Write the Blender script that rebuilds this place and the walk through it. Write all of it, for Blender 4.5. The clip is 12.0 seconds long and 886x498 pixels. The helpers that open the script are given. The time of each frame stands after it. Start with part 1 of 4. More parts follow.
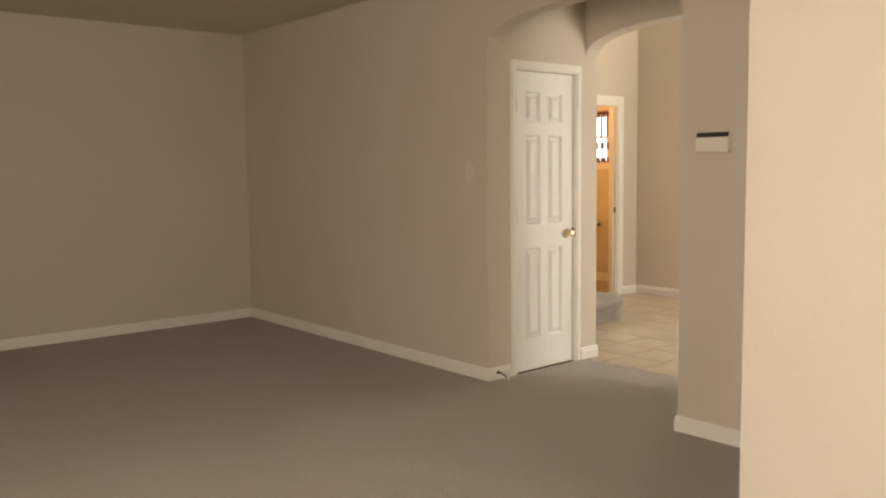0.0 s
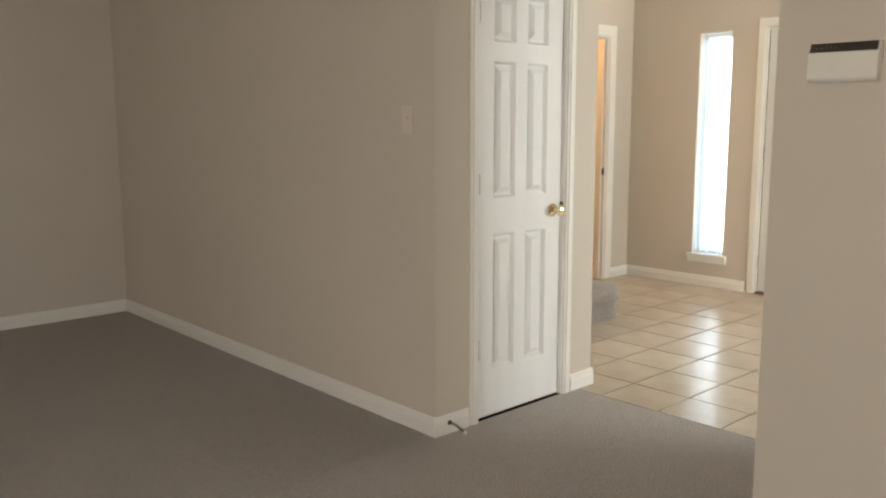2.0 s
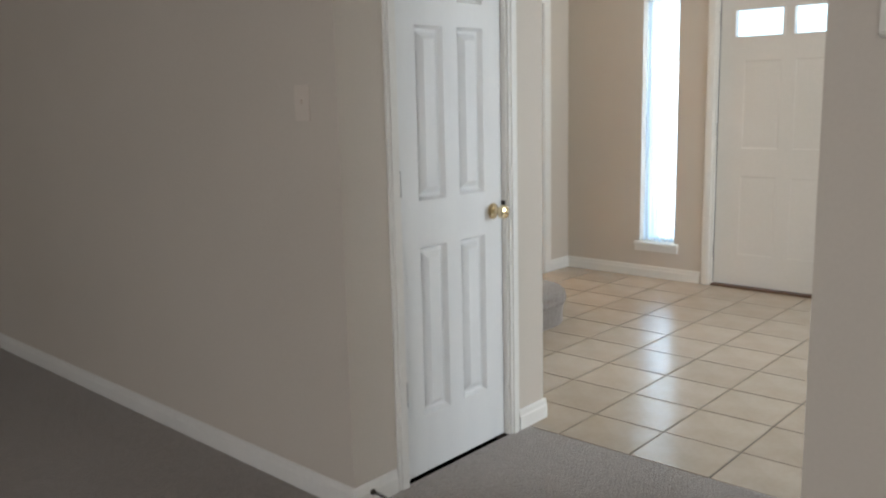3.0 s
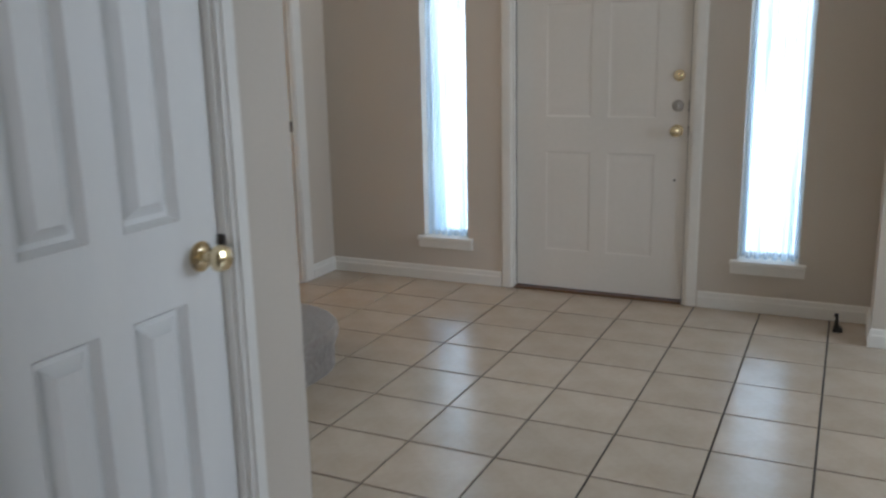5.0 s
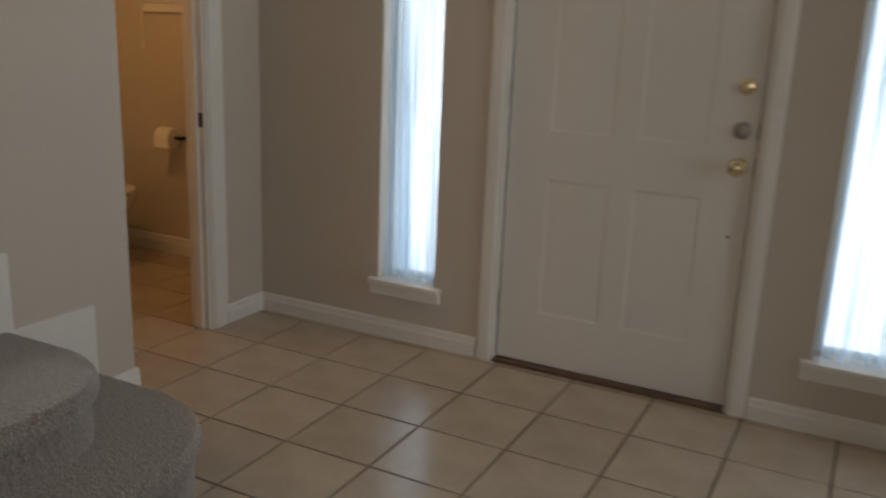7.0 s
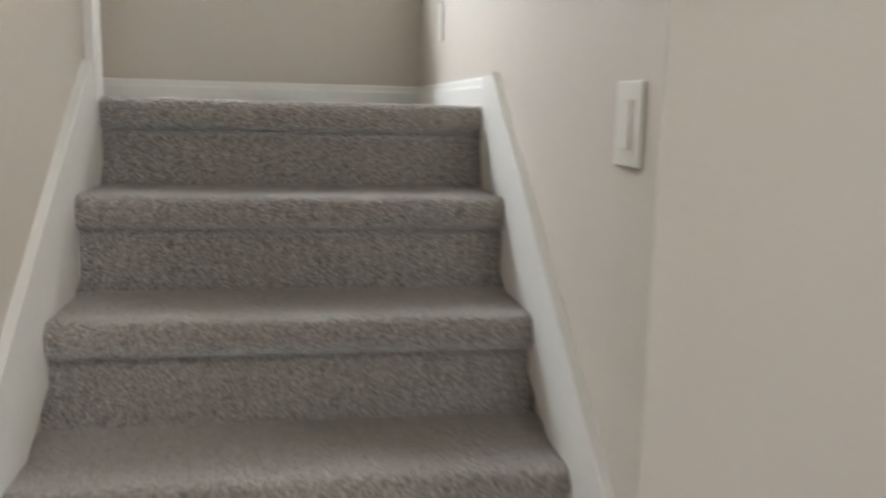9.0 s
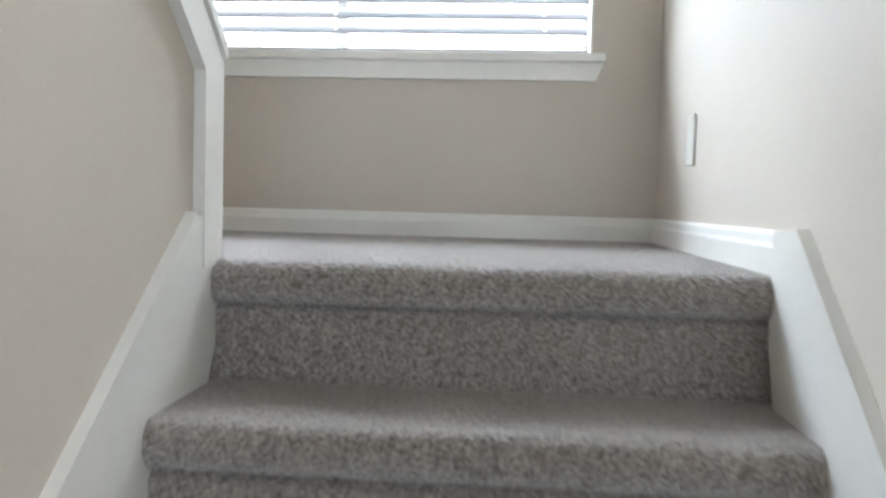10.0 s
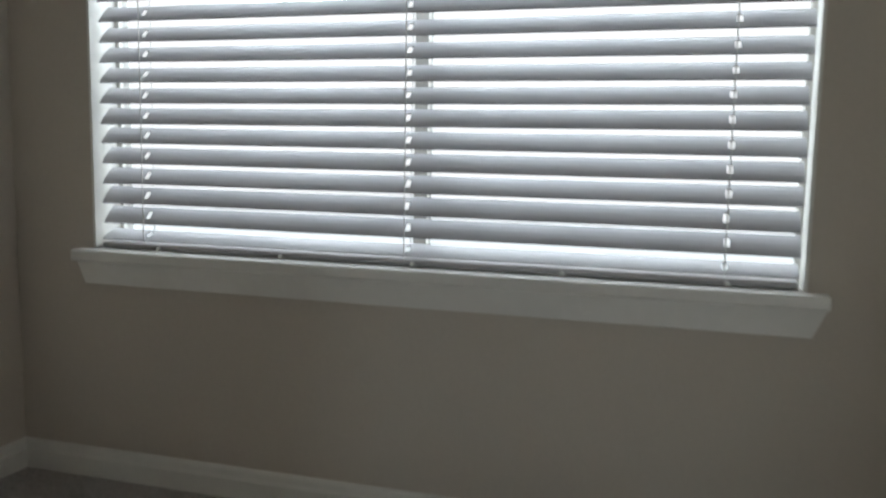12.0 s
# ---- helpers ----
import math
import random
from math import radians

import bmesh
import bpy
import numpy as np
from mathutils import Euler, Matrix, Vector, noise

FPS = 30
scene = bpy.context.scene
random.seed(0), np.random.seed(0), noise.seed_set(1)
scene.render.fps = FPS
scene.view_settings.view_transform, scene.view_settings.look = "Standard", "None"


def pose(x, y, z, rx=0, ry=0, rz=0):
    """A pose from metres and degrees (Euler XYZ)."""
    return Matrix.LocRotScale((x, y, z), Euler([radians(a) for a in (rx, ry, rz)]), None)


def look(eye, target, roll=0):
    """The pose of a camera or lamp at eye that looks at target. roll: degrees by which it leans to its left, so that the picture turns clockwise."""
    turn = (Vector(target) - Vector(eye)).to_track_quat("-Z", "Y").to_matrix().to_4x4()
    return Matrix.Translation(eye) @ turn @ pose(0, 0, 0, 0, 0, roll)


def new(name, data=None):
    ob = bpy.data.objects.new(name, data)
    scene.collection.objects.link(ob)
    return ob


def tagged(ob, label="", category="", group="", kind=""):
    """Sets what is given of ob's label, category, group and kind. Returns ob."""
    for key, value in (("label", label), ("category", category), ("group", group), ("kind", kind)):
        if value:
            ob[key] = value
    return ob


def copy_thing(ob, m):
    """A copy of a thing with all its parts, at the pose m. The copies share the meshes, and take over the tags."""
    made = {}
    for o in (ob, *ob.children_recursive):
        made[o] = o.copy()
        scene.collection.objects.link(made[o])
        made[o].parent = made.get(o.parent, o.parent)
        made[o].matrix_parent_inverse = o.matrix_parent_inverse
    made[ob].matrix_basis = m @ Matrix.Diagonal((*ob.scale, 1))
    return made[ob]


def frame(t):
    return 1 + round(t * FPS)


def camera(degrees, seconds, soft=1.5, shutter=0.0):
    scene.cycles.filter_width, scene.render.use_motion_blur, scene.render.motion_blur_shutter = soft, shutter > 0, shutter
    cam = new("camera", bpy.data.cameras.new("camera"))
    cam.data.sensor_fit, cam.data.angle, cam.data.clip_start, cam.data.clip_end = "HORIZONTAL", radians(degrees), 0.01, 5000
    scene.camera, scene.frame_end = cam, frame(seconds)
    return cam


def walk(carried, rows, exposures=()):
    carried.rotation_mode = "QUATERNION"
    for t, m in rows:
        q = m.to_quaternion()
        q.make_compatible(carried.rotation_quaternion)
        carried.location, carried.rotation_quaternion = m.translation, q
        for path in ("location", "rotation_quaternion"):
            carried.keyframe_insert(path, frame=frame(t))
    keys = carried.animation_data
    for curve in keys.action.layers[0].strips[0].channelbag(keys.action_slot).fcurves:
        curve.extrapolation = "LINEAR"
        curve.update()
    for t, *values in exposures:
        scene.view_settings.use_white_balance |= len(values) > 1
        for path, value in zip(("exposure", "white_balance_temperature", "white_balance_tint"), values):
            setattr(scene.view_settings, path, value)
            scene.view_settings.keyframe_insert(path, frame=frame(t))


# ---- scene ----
cam = camera(55.0, 12.0, soft=2.2, shutter=0.4)
PATH = [
    (0, (3.825, -3.92, 1.404), (2.315, -2.623, 1.213), -0.7),
    (0.5, (3.473, -3.51, 1.383), (1.96, -2.22, 1.167), -0.8),
    (1, (3.145, -3.139, 1.371), (1.635, -1.851, 1.124), -0.7),
    (1.5, (2.756, -2.808, 1.367), (1.277, -1.49, 1.09), -0.4),
    (2, (2.444, -2.513, 1.357), (1.004, -1.159, 1.058), -0.1),
    (2.5, (2.172, -2.2, 1.371), (0.777, -0.804, 1.047), -1.0),
    (4.5, (1.078, -0.971, 1.341), (0.129, 0.734, 0.903), -0.7),
    (5, (0.991, -0.625, 1.319), (0.15, 1.133, 0.87), -1.2),
    (5.5, (0.888, -0.307, 1.325), (0.183, 1.507, 0.865), -0.9),
    (6, (0.805, 0.034, 1.321), (0.184, 1.877, 0.854), -0.1),
    (6.5, (0.743, 0.355, 1.33), (0.075, 2.177, 0.846), 1.0),
    (8.3, (-0.088, 1.542, 1.34), (-1.801, 2.477, 0.907), 2.0),
    (8.5, (-0.258, 1.595, 1.334), (-2.057, 2.366, 0.924), 1.9),
    (9, (-0.67, 1.721, 1.332), (-2.613, 2.063, 1.006), 1.4),
    (9.5, (-1.06, 1.773, 1.351), (-3.05, 1.77, 1.149), 1.1),
    (10, (-1.356, 1.766, 1.437), (-3.347, 1.606, 1.329), 1.5),
    (10.5, (-1.615, 1.78, 1.557), (-3.594, 1.502, 1.487), 2.1),
    (11, (-1.806, 1.788, 1.713), (-3.769, 1.425, 1.601), 0.9),
    (11.5, (-1.994, 1.793, 1.917), (-3.935, 1.346, 1.735), 1.7),
    (12, (-2.246, 1.801, 2.108), (-4.144, 1.218, 1.864), 1.0),
]
walk(cam, [(t, look(eye, target, roll)) for t, eye, target, roll in PATH],
     exposures=[(0.0, 0.54, 9400, 15), (1.0, 0.8, 8600, 13), (2.0, 0.62, 7500, 11), (2.5, 0.48, 6850, 10), (4.5, -0.26, 5950, 10), (5.5, -0.68, 6000, 11), (6.5, -1.12, 6350, 12),
                (8.3, -0.2, 8300, 17), (8.5, -0.04, 8000, 16), (9.0, 0.05, 6600, 12), (9.5, 0.27, 6500, 11), (10.0, 0.25, 6000, 9), (10.5, -0.03, 6000, 6), (11.0, -0.56, 6050, 7), (11.5, -0.95, 6150, 7), (12.0, -1.52, 6350, 7)])

# ---- world and lights ----
world = bpy.data.worlds.new("sky")
scene.world = world
world.use_nodes = True
wn = world.node_tree.nodes
sky = wn.new("ShaderNodeTexSky")
sky.sky_type, sky.sun_disc, sky.sun_elevation, sky.sun_rotation = "NISHITA", False, radians(50), radians(200)
wn["Background"].inputs["Strength"].default_value = 0.12
world.node_tree.links.new(sky.outputs[0], wn["Background"].inputs[0])


def area(name, m, w, h, watts, colour):
    d = bpy.data.lights.new(name, "AREA")
    d.shape, d.size, d.size_y, d.energy, d.color = "RECTANGLE", w, h, watts, colour
    ob = new(name, d)
    ob.matrix_world = m
    return ob


DAY = (0.81, 0.91, 1.0)
area("window_light_back", look((3.2, -6.04, 1.5), (3.2, 0, 1.2)), 2.4, 1.5, 90, (0.97, 0.97, 1.0))
area("window_light_east", look((6.04, -2.75, 1.5), (0, -1.2, 0.9)), 1.7, 1.5, 28, (0.66, 0.83, 1.0))
# side fill for the entry, in an added window out of view
area("fill_light_dining", look((3.74, 2.4, 1.5), (0, 2.3, 0.9)), 1.3, 1.4, 72, DAY)
area("window_light_stair", look((-4.3, 1.22, 2.75), (-3.25, 1.3, 1.5)), 1.5, 1.3, 125, (0.80, 0.91, 1.0))
# fill lamp for entry and stairs, set in an added, unseen upper window
area("fill_light_upper", look((-0.2, 3.84, 3.7), (-0.9, 1.6, 1.0)), 0.86, 0.95, 32, (1.0, 0.97, 0.93))
area("window_light_left", look((-1.1, 4.02, 1.14), (-1.1, 0, 0.9)), 0.27, 1.82, 6.5, DAY)
area("window_light_right", look((0.672, 4.02, 1.14), (0.672, 0, 0.9)), 0.27, 1.82, 6.5, DAY)
bulb = bpy.data.lights.new("bathroom_bulb", "POINT")
bulb.energy, bulb.color, bulb.shadow_soft_size = 26, (1.0, 0.56, 0.2), 0.08
new("bathroom_bulb", bulb).location = (-2.75, 3.1, 2.05)


# ---- materials ----
def material(name, colour, rough=0.6, metal=0.0, spec=0.5):
    m = bpy.data.materials.new(name)
    m.use_nodes = True
    b = m.node_tree.nodes["Principled BSDF"]
    b.inputs["Base Color"].default_value = (*colour, 1)
    b.inputs["Roughness"].default_value = rough
    b.inputs["Metallic"].default_value = metal
    b.inputs["Specular IOR Level"].default_value = spec
    return m


def textured(name, a, b, scale, rough=0.6, bump=0.2, bump_scale=60.0, distance=0.002, stretch=(1, 1, 1), detail=4.0, spec=0.5, fine=0.35, lo=0.35, hi=0.65):
    """Two tones mixed by a broad and a fine noise, with bump of its own scale."""
    m = material(name, a, rough, 0.0, spec)
    nt = m.node_tree
    n, l = nt.nodes, nt.links
    p = n["Principled BSDF"]
    tc, mp = n.new("ShaderNodeTexCoord"), n.new("ShaderNodeMapping")
    mp.inputs["Scale"].default_value = stretch
    l.new(tc.outputs["Object"], mp.inputs[0])
    big, small = n.new("ShaderNodeTexNoise"), n.new("ShaderNodeTexNoise")
    big.inputs["Scale"].default_value, big.inputs["Detail"].default_value = scale, detail
    small.inputs["Scale"].default_value, small.inputs["Detail"].default_value = bump_scale, 3.0
    mix = n.new("ShaderNodeMix")
    mix.inputs[0].default_value = fine
    ramp, rgb = n.new("ShaderNodeMapRange"), n.new("ShaderNodeMix")
    ramp.inputs[1].default_value, ramp.inputs[2].default_value = lo, hi
    rgb.data_type = "RGBA"
    rgb.inputs[6].default_value, rgb.inputs[7].default_value = (*a, 1), (*b, 1)
    for t in (big, small):
        l.new(mp.outputs[0], t.inputs["Vector"])
    l.new(big.outputs[0], mix.inputs[2])
    l.new(small.outputs[0], mix.inputs[3])
    l.new(mix.outputs[0], ramp.inputs[0])
    l.new(ramp.outputs[0], rgb.inputs[0])
    l.new(rgb.outputs[2], p.inputs["Base Color"])
    bp = n.new("ShaderNodeBump")
    bp.inputs["Strength"].default_value, bp.inputs["Distance"].default_value = bump, distance
    l.new(small.outputs[0], bp.inputs["Height"])
    l.new(bp.outputs[0], p.inputs["Normal"])
    return m


def by_object(m, spread):
    """Shifts a material's lightness a little from piece to piece."""
    n, l = m.node_tree.nodes, m.node_tree.links
    p = n["Principled BSDF"]
    src = p.inputs["Base Color"].links[0].from_socket
    info, rng, hsv = n.new("ShaderNodeObjectInfo"), n.new("ShaderNodeMapRange"), n.new("ShaderNodeHueSaturation")
    rng.inputs[3].default_value, rng.inputs[4].default_value = 1 - spread, 1 + spread
    l.new(info.outputs["Random"], rng.inputs[0])
    l.new(rng.outputs[0], hsv.inputs["Value"])
    l.new(src, hsv.inputs["Color"])
    l.new(hsv.outputs[0], p.inputs["Base Color"])
    return m


def carpet_material():
    """Cut-and-loop pile: short diagonal flecks of three taupe tones over a coarse tufted relief."""
    m = material("carpet", (0.3, 0.26, 0.22), 0.95, 0, 0.15)
    nt = m.node_tree
    n, l = nt.nodes, nt.links
    p = n["Principled BSDF"]
    tc, mp = n.new("ShaderNodeTexCoord"), n.new("ShaderNodeMapping")
    mp.inputs["Rotation"].default_value = (0.4, 0.5, 0.7)
    mp.inputs["Scale"].default_value = (1, 0.5, 1)
    tuft, fleck, broad = n.new("ShaderNodeTexVoronoi"), n.new("ShaderNodeTexNoise"), n.new("ShaderNodeTexNoise")
    tuft.inputs["Scale"].default_value = 225
    fleck.inputs["Scale"].default_value, fleck.inputs["Detail"].default_value = 270, 4
    broad.inputs["Scale"].default_value, broad.inputs["Detail"].default_value = 2.2, 3
    l.new(tc.outputs["Object"], mp.inputs[0])
    for t in (tuft, fleck):
        l.new(mp.outputs[0], t.inputs["Vector"])
    l.new(tc.outputs["Object"], broad.inputs["Vector"])
    mix, mix2, rng, rng2 = n.new("ShaderNodeMix"), n.new("ShaderNodeMix"), n.new("ShaderNodeMapRange"), n.new("ShaderNodeMapRange")
    mix.data_type = mix2.data_type = "RGBA"
    rng.inputs[1].default_value, rng.inputs[2].default_value = 0.33, 0.68
    rng2.inputs[1].default_value, rng2.inputs[2].default_value, rng2.inputs[4].default_value = 0.3, 0.75, 0.45
    mix.inputs[6].default_value, mix.inputs[7].default_value = (0.18, 0.154, 0.134, 1), (0.52, 0.465, 0.415, 1)
    mix2.inputs[7].default_value = (0.31, 0.272, 0.24, 1)
    l.new(fleck.outputs[0], rng.inputs[0])
    l.new(rng.outputs[0], mix.inputs[0])
    l.new(broad.outputs[0], rng2.inputs[0])
    l.new(rng2.outputs[0], mix2.inputs[0])
    l.new(mix.outputs[2], mix2.inputs[6])
    spot, rng3, mix3 = n.new("ShaderNodeTexNoise"), n.new("ShaderNodeMapRange"), n.new("ShaderNodeMix")
    spot.inputs["Scale"].default_value, spot.inputs["Detail"].default_value = 120, 2
    rng3.inputs[1].default_value, rng3.inputs[2].default_value, rng3.inputs[4].default_value = 0.56, 0.70, 0.6
    mix3.data_type = "RGBA"
    mix3.inputs[7].default_value = (0.13, 0.108, 0.094, 1)
    l.new(mp.outputs[0], spot.inputs["Vector"])
    l.new(spot.outputs[0], rng3.inputs[0])
    l.new(rng3.outputs[0], mix3.inputs[0])
    l.new(mix2.outputs[2], mix3.inputs[6])
    # rows of loops
    mp2, row, rng4, hsv = (n.new("ShaderNode" + k) for k in ("Mapping", "TexWave", "MapRange", "HueSaturation"))
    mp2.inputs["Rotation"].default_value = (0.3, 0.2, -0.42)
    row.inputs["Scale"].default_value, row.inputs["Distortion"].default_value = 19, 5.0
    row.inputs["Detail"].default_value, row.inputs["Detail Scale"].default_value = 2, 2.5
    rng4.inputs[3].default_value, rng4.inputs[4].default_value = 0.95, 1.05
    l.new(tc.outputs["Object"], mp2.inputs[0])
    l.new(mp2.outputs[0], row.inputs["Vector"])
    l.new(row.outputs["Fac"], rng4.inputs[0])
    l.new(rng4.outputs[0], hsv.inputs["Value"])
    l.new(mix3.outputs[2], hsv.inputs["Color"])
    l.new(hsv.outputs[0], p.inputs["Base Color"])
    add, add2 = n.new("ShaderNodeMath"), n.new("ShaderNodeMath")
    l.new(tuft.outputs["Distance"], add2.inputs[0])
    l.new(fleck.outputs[0], add2.inputs[1])
    add.operation = "MULTIPLY_ADD"
    add.inputs[1].default_value = 0.25
    l.new(row.outputs["Fac"], add.inputs[0])
    l.new(add2.outputs[0], add.inputs[2])
    bp = n.new("ShaderNodeBump")
    bp.inputs["Strength"].default_value, bp.inputs["Distance"].default_value = 0.9, 0.006
    l.new(add.outputs[0], bp.inputs["Height"])
    l.new(bp.outputs[0], p.inputs["Normal"])
    p.inputs["Sheen Weight"].default_value = 0.6
    p.inputs["Sheen Roughness"].default_value = 0.35
    return m


def glow_material(name, low, high, z0, z1, strength):
    """Plain bright distance outside a window: paler sky above, cooler ground below."""
    m = bpy.data.materials.new(name)
    m.use_nodes = True
    n, l = m.node_tree.nodes, m.node_tree.links
    n.remove(n["Principled BSDF"])
    geo, sep, rng, mix, em = (n.new("ShaderNode" + k) for k in ("NewGeometry", "SeparateXYZ", "MapRange", "Mix", "Emission"))
    mix.data_type = "RGBA"
    mix.inputs[6].default_value, mix.inputs[7].default_value = (*low, 1), (*high, 1)
    rng.inputs[1].default_value, rng.inputs[2].default_value = z0, z1
    em.inputs["Strength"].default_value = strength
    l.new(geo.outputs["Position"], sep.inputs[0])
    l.new(sep.outputs["Z"], rng.inputs[0])
    l.new(rng.outputs[0], mix.inputs[0])
    l.new(mix.outputs[2], em.inputs[0])
    l.new(em.outputs[0], n["Material Output"].inputs[0])
    return m


def sheer_material(name, colour, thin):
    m = bpy.data.materials.new(name)
    m.use_nodes = True
    n, l = m.node_tree.nodes, m.node_tree.links
    n.remove(n["Principled BSDF"])
    di, tr, tp, a, b = (n.new("ShaderNode" + k) for k in ("BsdfDiffuse", "BsdfTranslucent", "BsdfTransparent", "MixShader", "MixShader"))
    for s in (di, tr):
        s.inputs[0].default_value = (*colour, 1)
    a.inputs[0].default_value, b.inputs[0].default_value = 0.6, thin
    l.new(di.outputs[0], a.inputs[1])
    l.new(tr.outputs[0], a.inputs[2])
    l.new(a.outputs[0], b.inputs[1])
    l.new(tp.outputs[0], b.inputs[2])
    tc, mp, noi, rng = (n.new("ShaderNode" + k) for k in ("TexCoord", "Mapping", "TexNoise", "MapRange"))
    mp.inputs["Scale"].default_value = (42, 1, 0.9)
    noi.inputs["Scale"].default_value, noi.inputs["Detail"].default_value = 1.0, 4
    rng.inputs[1].default_value, rng.inputs[2].default_value, rng.inputs[3].default_value, rng.inputs[4].default_value = 0.35, 0.68, thin * 0.2, min(0.9, thin * 4)
    l.new(tc.outputs["Object"], mp.inputs[0])
    l.new(mp.outputs[0], noi.inputs["Vector"])
    l.new(noi.outputs[0], rng.inputs[0])
    l.new(rng.outputs[0], b.inputs[0])
    l.new(b.outputs[0], n["Material Output"].inputs[0])
    return m


def glass_material():
    m = bpy.data.materials.new("window_glass")
    m.use_nodes = True
    p = m.node_tree.nodes["Principled BSDF"]
    p.inputs["Transmission Weight"].default_value, p.inputs["Roughness"].default_value, p.inputs["IOR"].default_value = 1.0, 0.0, 1.05
    return m


PAINT = textured("wall_paint", (0.60, 0.54, 0.465), (0.565, 0.508, 0.435), 1.1, 0.72, 0.16, 95, 0.0016, spec=0.3)
CEIL = textured("ceiling_paint", (0.66, 0.60, 0.52), (0.62, 0.565, 0.49), 1.4, 0.85, 0.4, 70, 0.003, spec=0.2)
TRIM = textured("trim_paint", (0.80, 0.78, 0.73), (0.75, 0.73, 0.68), 3.0, 0.42, 0.05, 40, 0.001)
DOORP = textured("door_paint", (0.80, 0.80, 0.78), (0.76, 0.76, 0.745), 2.0, 0.4, 0.12, 55, 0.0012, stretch=(6, 6, 1))
FDOORP = textured("front_door_paint", (0.74, 0.71, 0.66), (0.70, 0.675, 0.62), 2.0, 0.42, 0.05, 40, 0.001)
CARPET = carpet_material()
TILE = by_object(textured("floor_tile", (0.47, 0.40, 0.32), (0.40, 0.335, 0.26), 5.0, 0.22, 0.06, 45, 0.001, fine=0.25), 0.05)
GROUT = textured("grout", (0.05, 0.042, 0.036), (0.085, 0.072, 0.06), 9, 0.9, 0.3, 120)
WOOD = textured("oak_stain", (0.32, 0.125, 0.036), (0.17, 0.062, 0.017), 7.0, 0.3, 0.1, 60, 0.0008, stretch=(6, 6, 0.5))
BRASS = material("polished_brass", (0.83, 0.70, 0.46), 0.14, 1.0)
STEEL = material("satin_steel", (0.42, 0.4, 0.37), 0.35, 1.0)
DARK = material("dark_bronze", (0.05, 0.042, 0.035), 0.45, 0.6)
# also colours the shade strips in the front door's gaps
BLACK = textured("black_rubber_and_gap", (0.012, 0.012, 0.012), (0.03, 0.03, 0.03), 30, 0.55, 0.1, 100)
PLASTIC = textured("ivory_plastic", (0.76, 0.73, 0.66), (0.72, 0.69, 0.62), 12, 0.38, 0.03, 60)
ALMOND = textured("almond_plastic", (0.66, 0.585, 0.505), (0.63, 0.56, 0.48), 12, 0.4, 0.03, 60)
KEYBAR = textured("dark_display", (0.05, 0.04, 0.035), (0.03, 0.025, 0.02), 20, 0.3, 0.02, 60)
MARK = material("keypad_mark", (0.2, 0.18, 0.16), 0.5)
PORCELAIN = textured("porcelain", (0.82, 0.80, 0.76), (0.79, 0.77, 0.73), 3, 0.12, 0.01, 20)
PAPER = textured("tissue_paper", (0.86, 0.84, 0.8), (0.8, 0.78, 0.74), 30, 0.95, 0.3, 150)
SLAT = textured("blind_slat", (0.49, 0.48, 0.49), (0.46, 0.45, 0.46), 3, 0.45, 0.03, 30)
CORD = material("cord", (0.85, 0.85, 0.82), 0.8)
SHEER = sheer_material("sheer_curtain", (0.74, 0.84, 0.93), 0.17)
VALANCE = sheer_material("valance_cloth", (0.30, 0.12, 0.07), 0.06)
GLASS = glass_material()
THRESH = textured("threshold", (0.16, 0.085, 0.04), (0.1, 0.055, 0.03), 20, 0.5, 0.1, 80)
DAYGLOW = glow_material("outdoors", (0.36, 0.66, 1.0), (0.62, 0.85, 1.0), 0.1, 1.8, 2.8)
STAIRGLOW = glow_material("outdoors_stair", (0.80, 0.93, 0.98), (1.0, 1.0, 1.0), 1.7, 1.96, 4.4)


# ---- building blocks ----
def box(bm, lo, hi, bevel=0.0):
    ret = bmesh.ops.create_cube(bm, size=1.0)
    vs = ret["verts"]
    for v in vs:
        for i in range(3):
            v.co[i] = (lo[i] + hi[i]) / 2 + v.co[i] * (hi[i] - lo[i])
    if bevel:
        es = list({e for v in vs for e in v.link_edges})
        bmesh.ops.bevel(bm, geom=es, offset=bevel, segments=2, profile=0.6, affect="EDGES")
    return vs


def prism(bm, outline, axis, a, b):
    """A closed outline of 2D points, pushed along one axis from a to b."""
    def at(p, d):
        q = list(p)
        q.insert(axis, d)
        return q
    f = bm.faces.new([bm.verts.new(at(p, a)) for p in outline])
    ret = bmesh.ops.extrude_face_region(bm, geom=[f])
    for v in ret["geom"]:
        if isinstance(v, bmesh.types.BMVert):
            v.co[axis] = b
    bmesh.ops.recalc_face_normals(bm, faces=bm.faces)


def lathe(bm, profile, centre, axis="z", steps=28):
    """Spins (radius, height) pairs round an axis through centre."""
    rings = []
    for r, h in profile:
        ring = []
        for i in range(steps):
            a = 2 * math.pi * i / steps
            c, s = r * math.cos(a), r * math.sin(a)
            off = {"z": (c, s, h), "x": (h, c, s), "y": (c, h, s)}[axis]
            ring.append(bm.verts.new(Vector(centre) + Vector(off)))
        rings.append(ring)
    for r0, r1 in zip(rings, rings[1:]):
        for i in range(steps):
            bm.faces.new((r0[i], r0[(i + 1) % steps], r1[(i + 1) % steps], r1[i]))
    bm.faces.new(rings[0])
    bm.faces.new(rings[-1])
    bmesh.ops.recalc_face_normals(bm, faces=bm.faces)


def mesh_of(name, bm, mat, smooth=False):
    me = bpy.data.meshes.new(name)
    bm.to_mesh(me)
    bm.free()
    me.materials.append(mat)
    if smooth:
        for p in me.polygons:
            p.use_smooth = True
        me.set_sharp_from_angle(angle=radians(35))
    return me


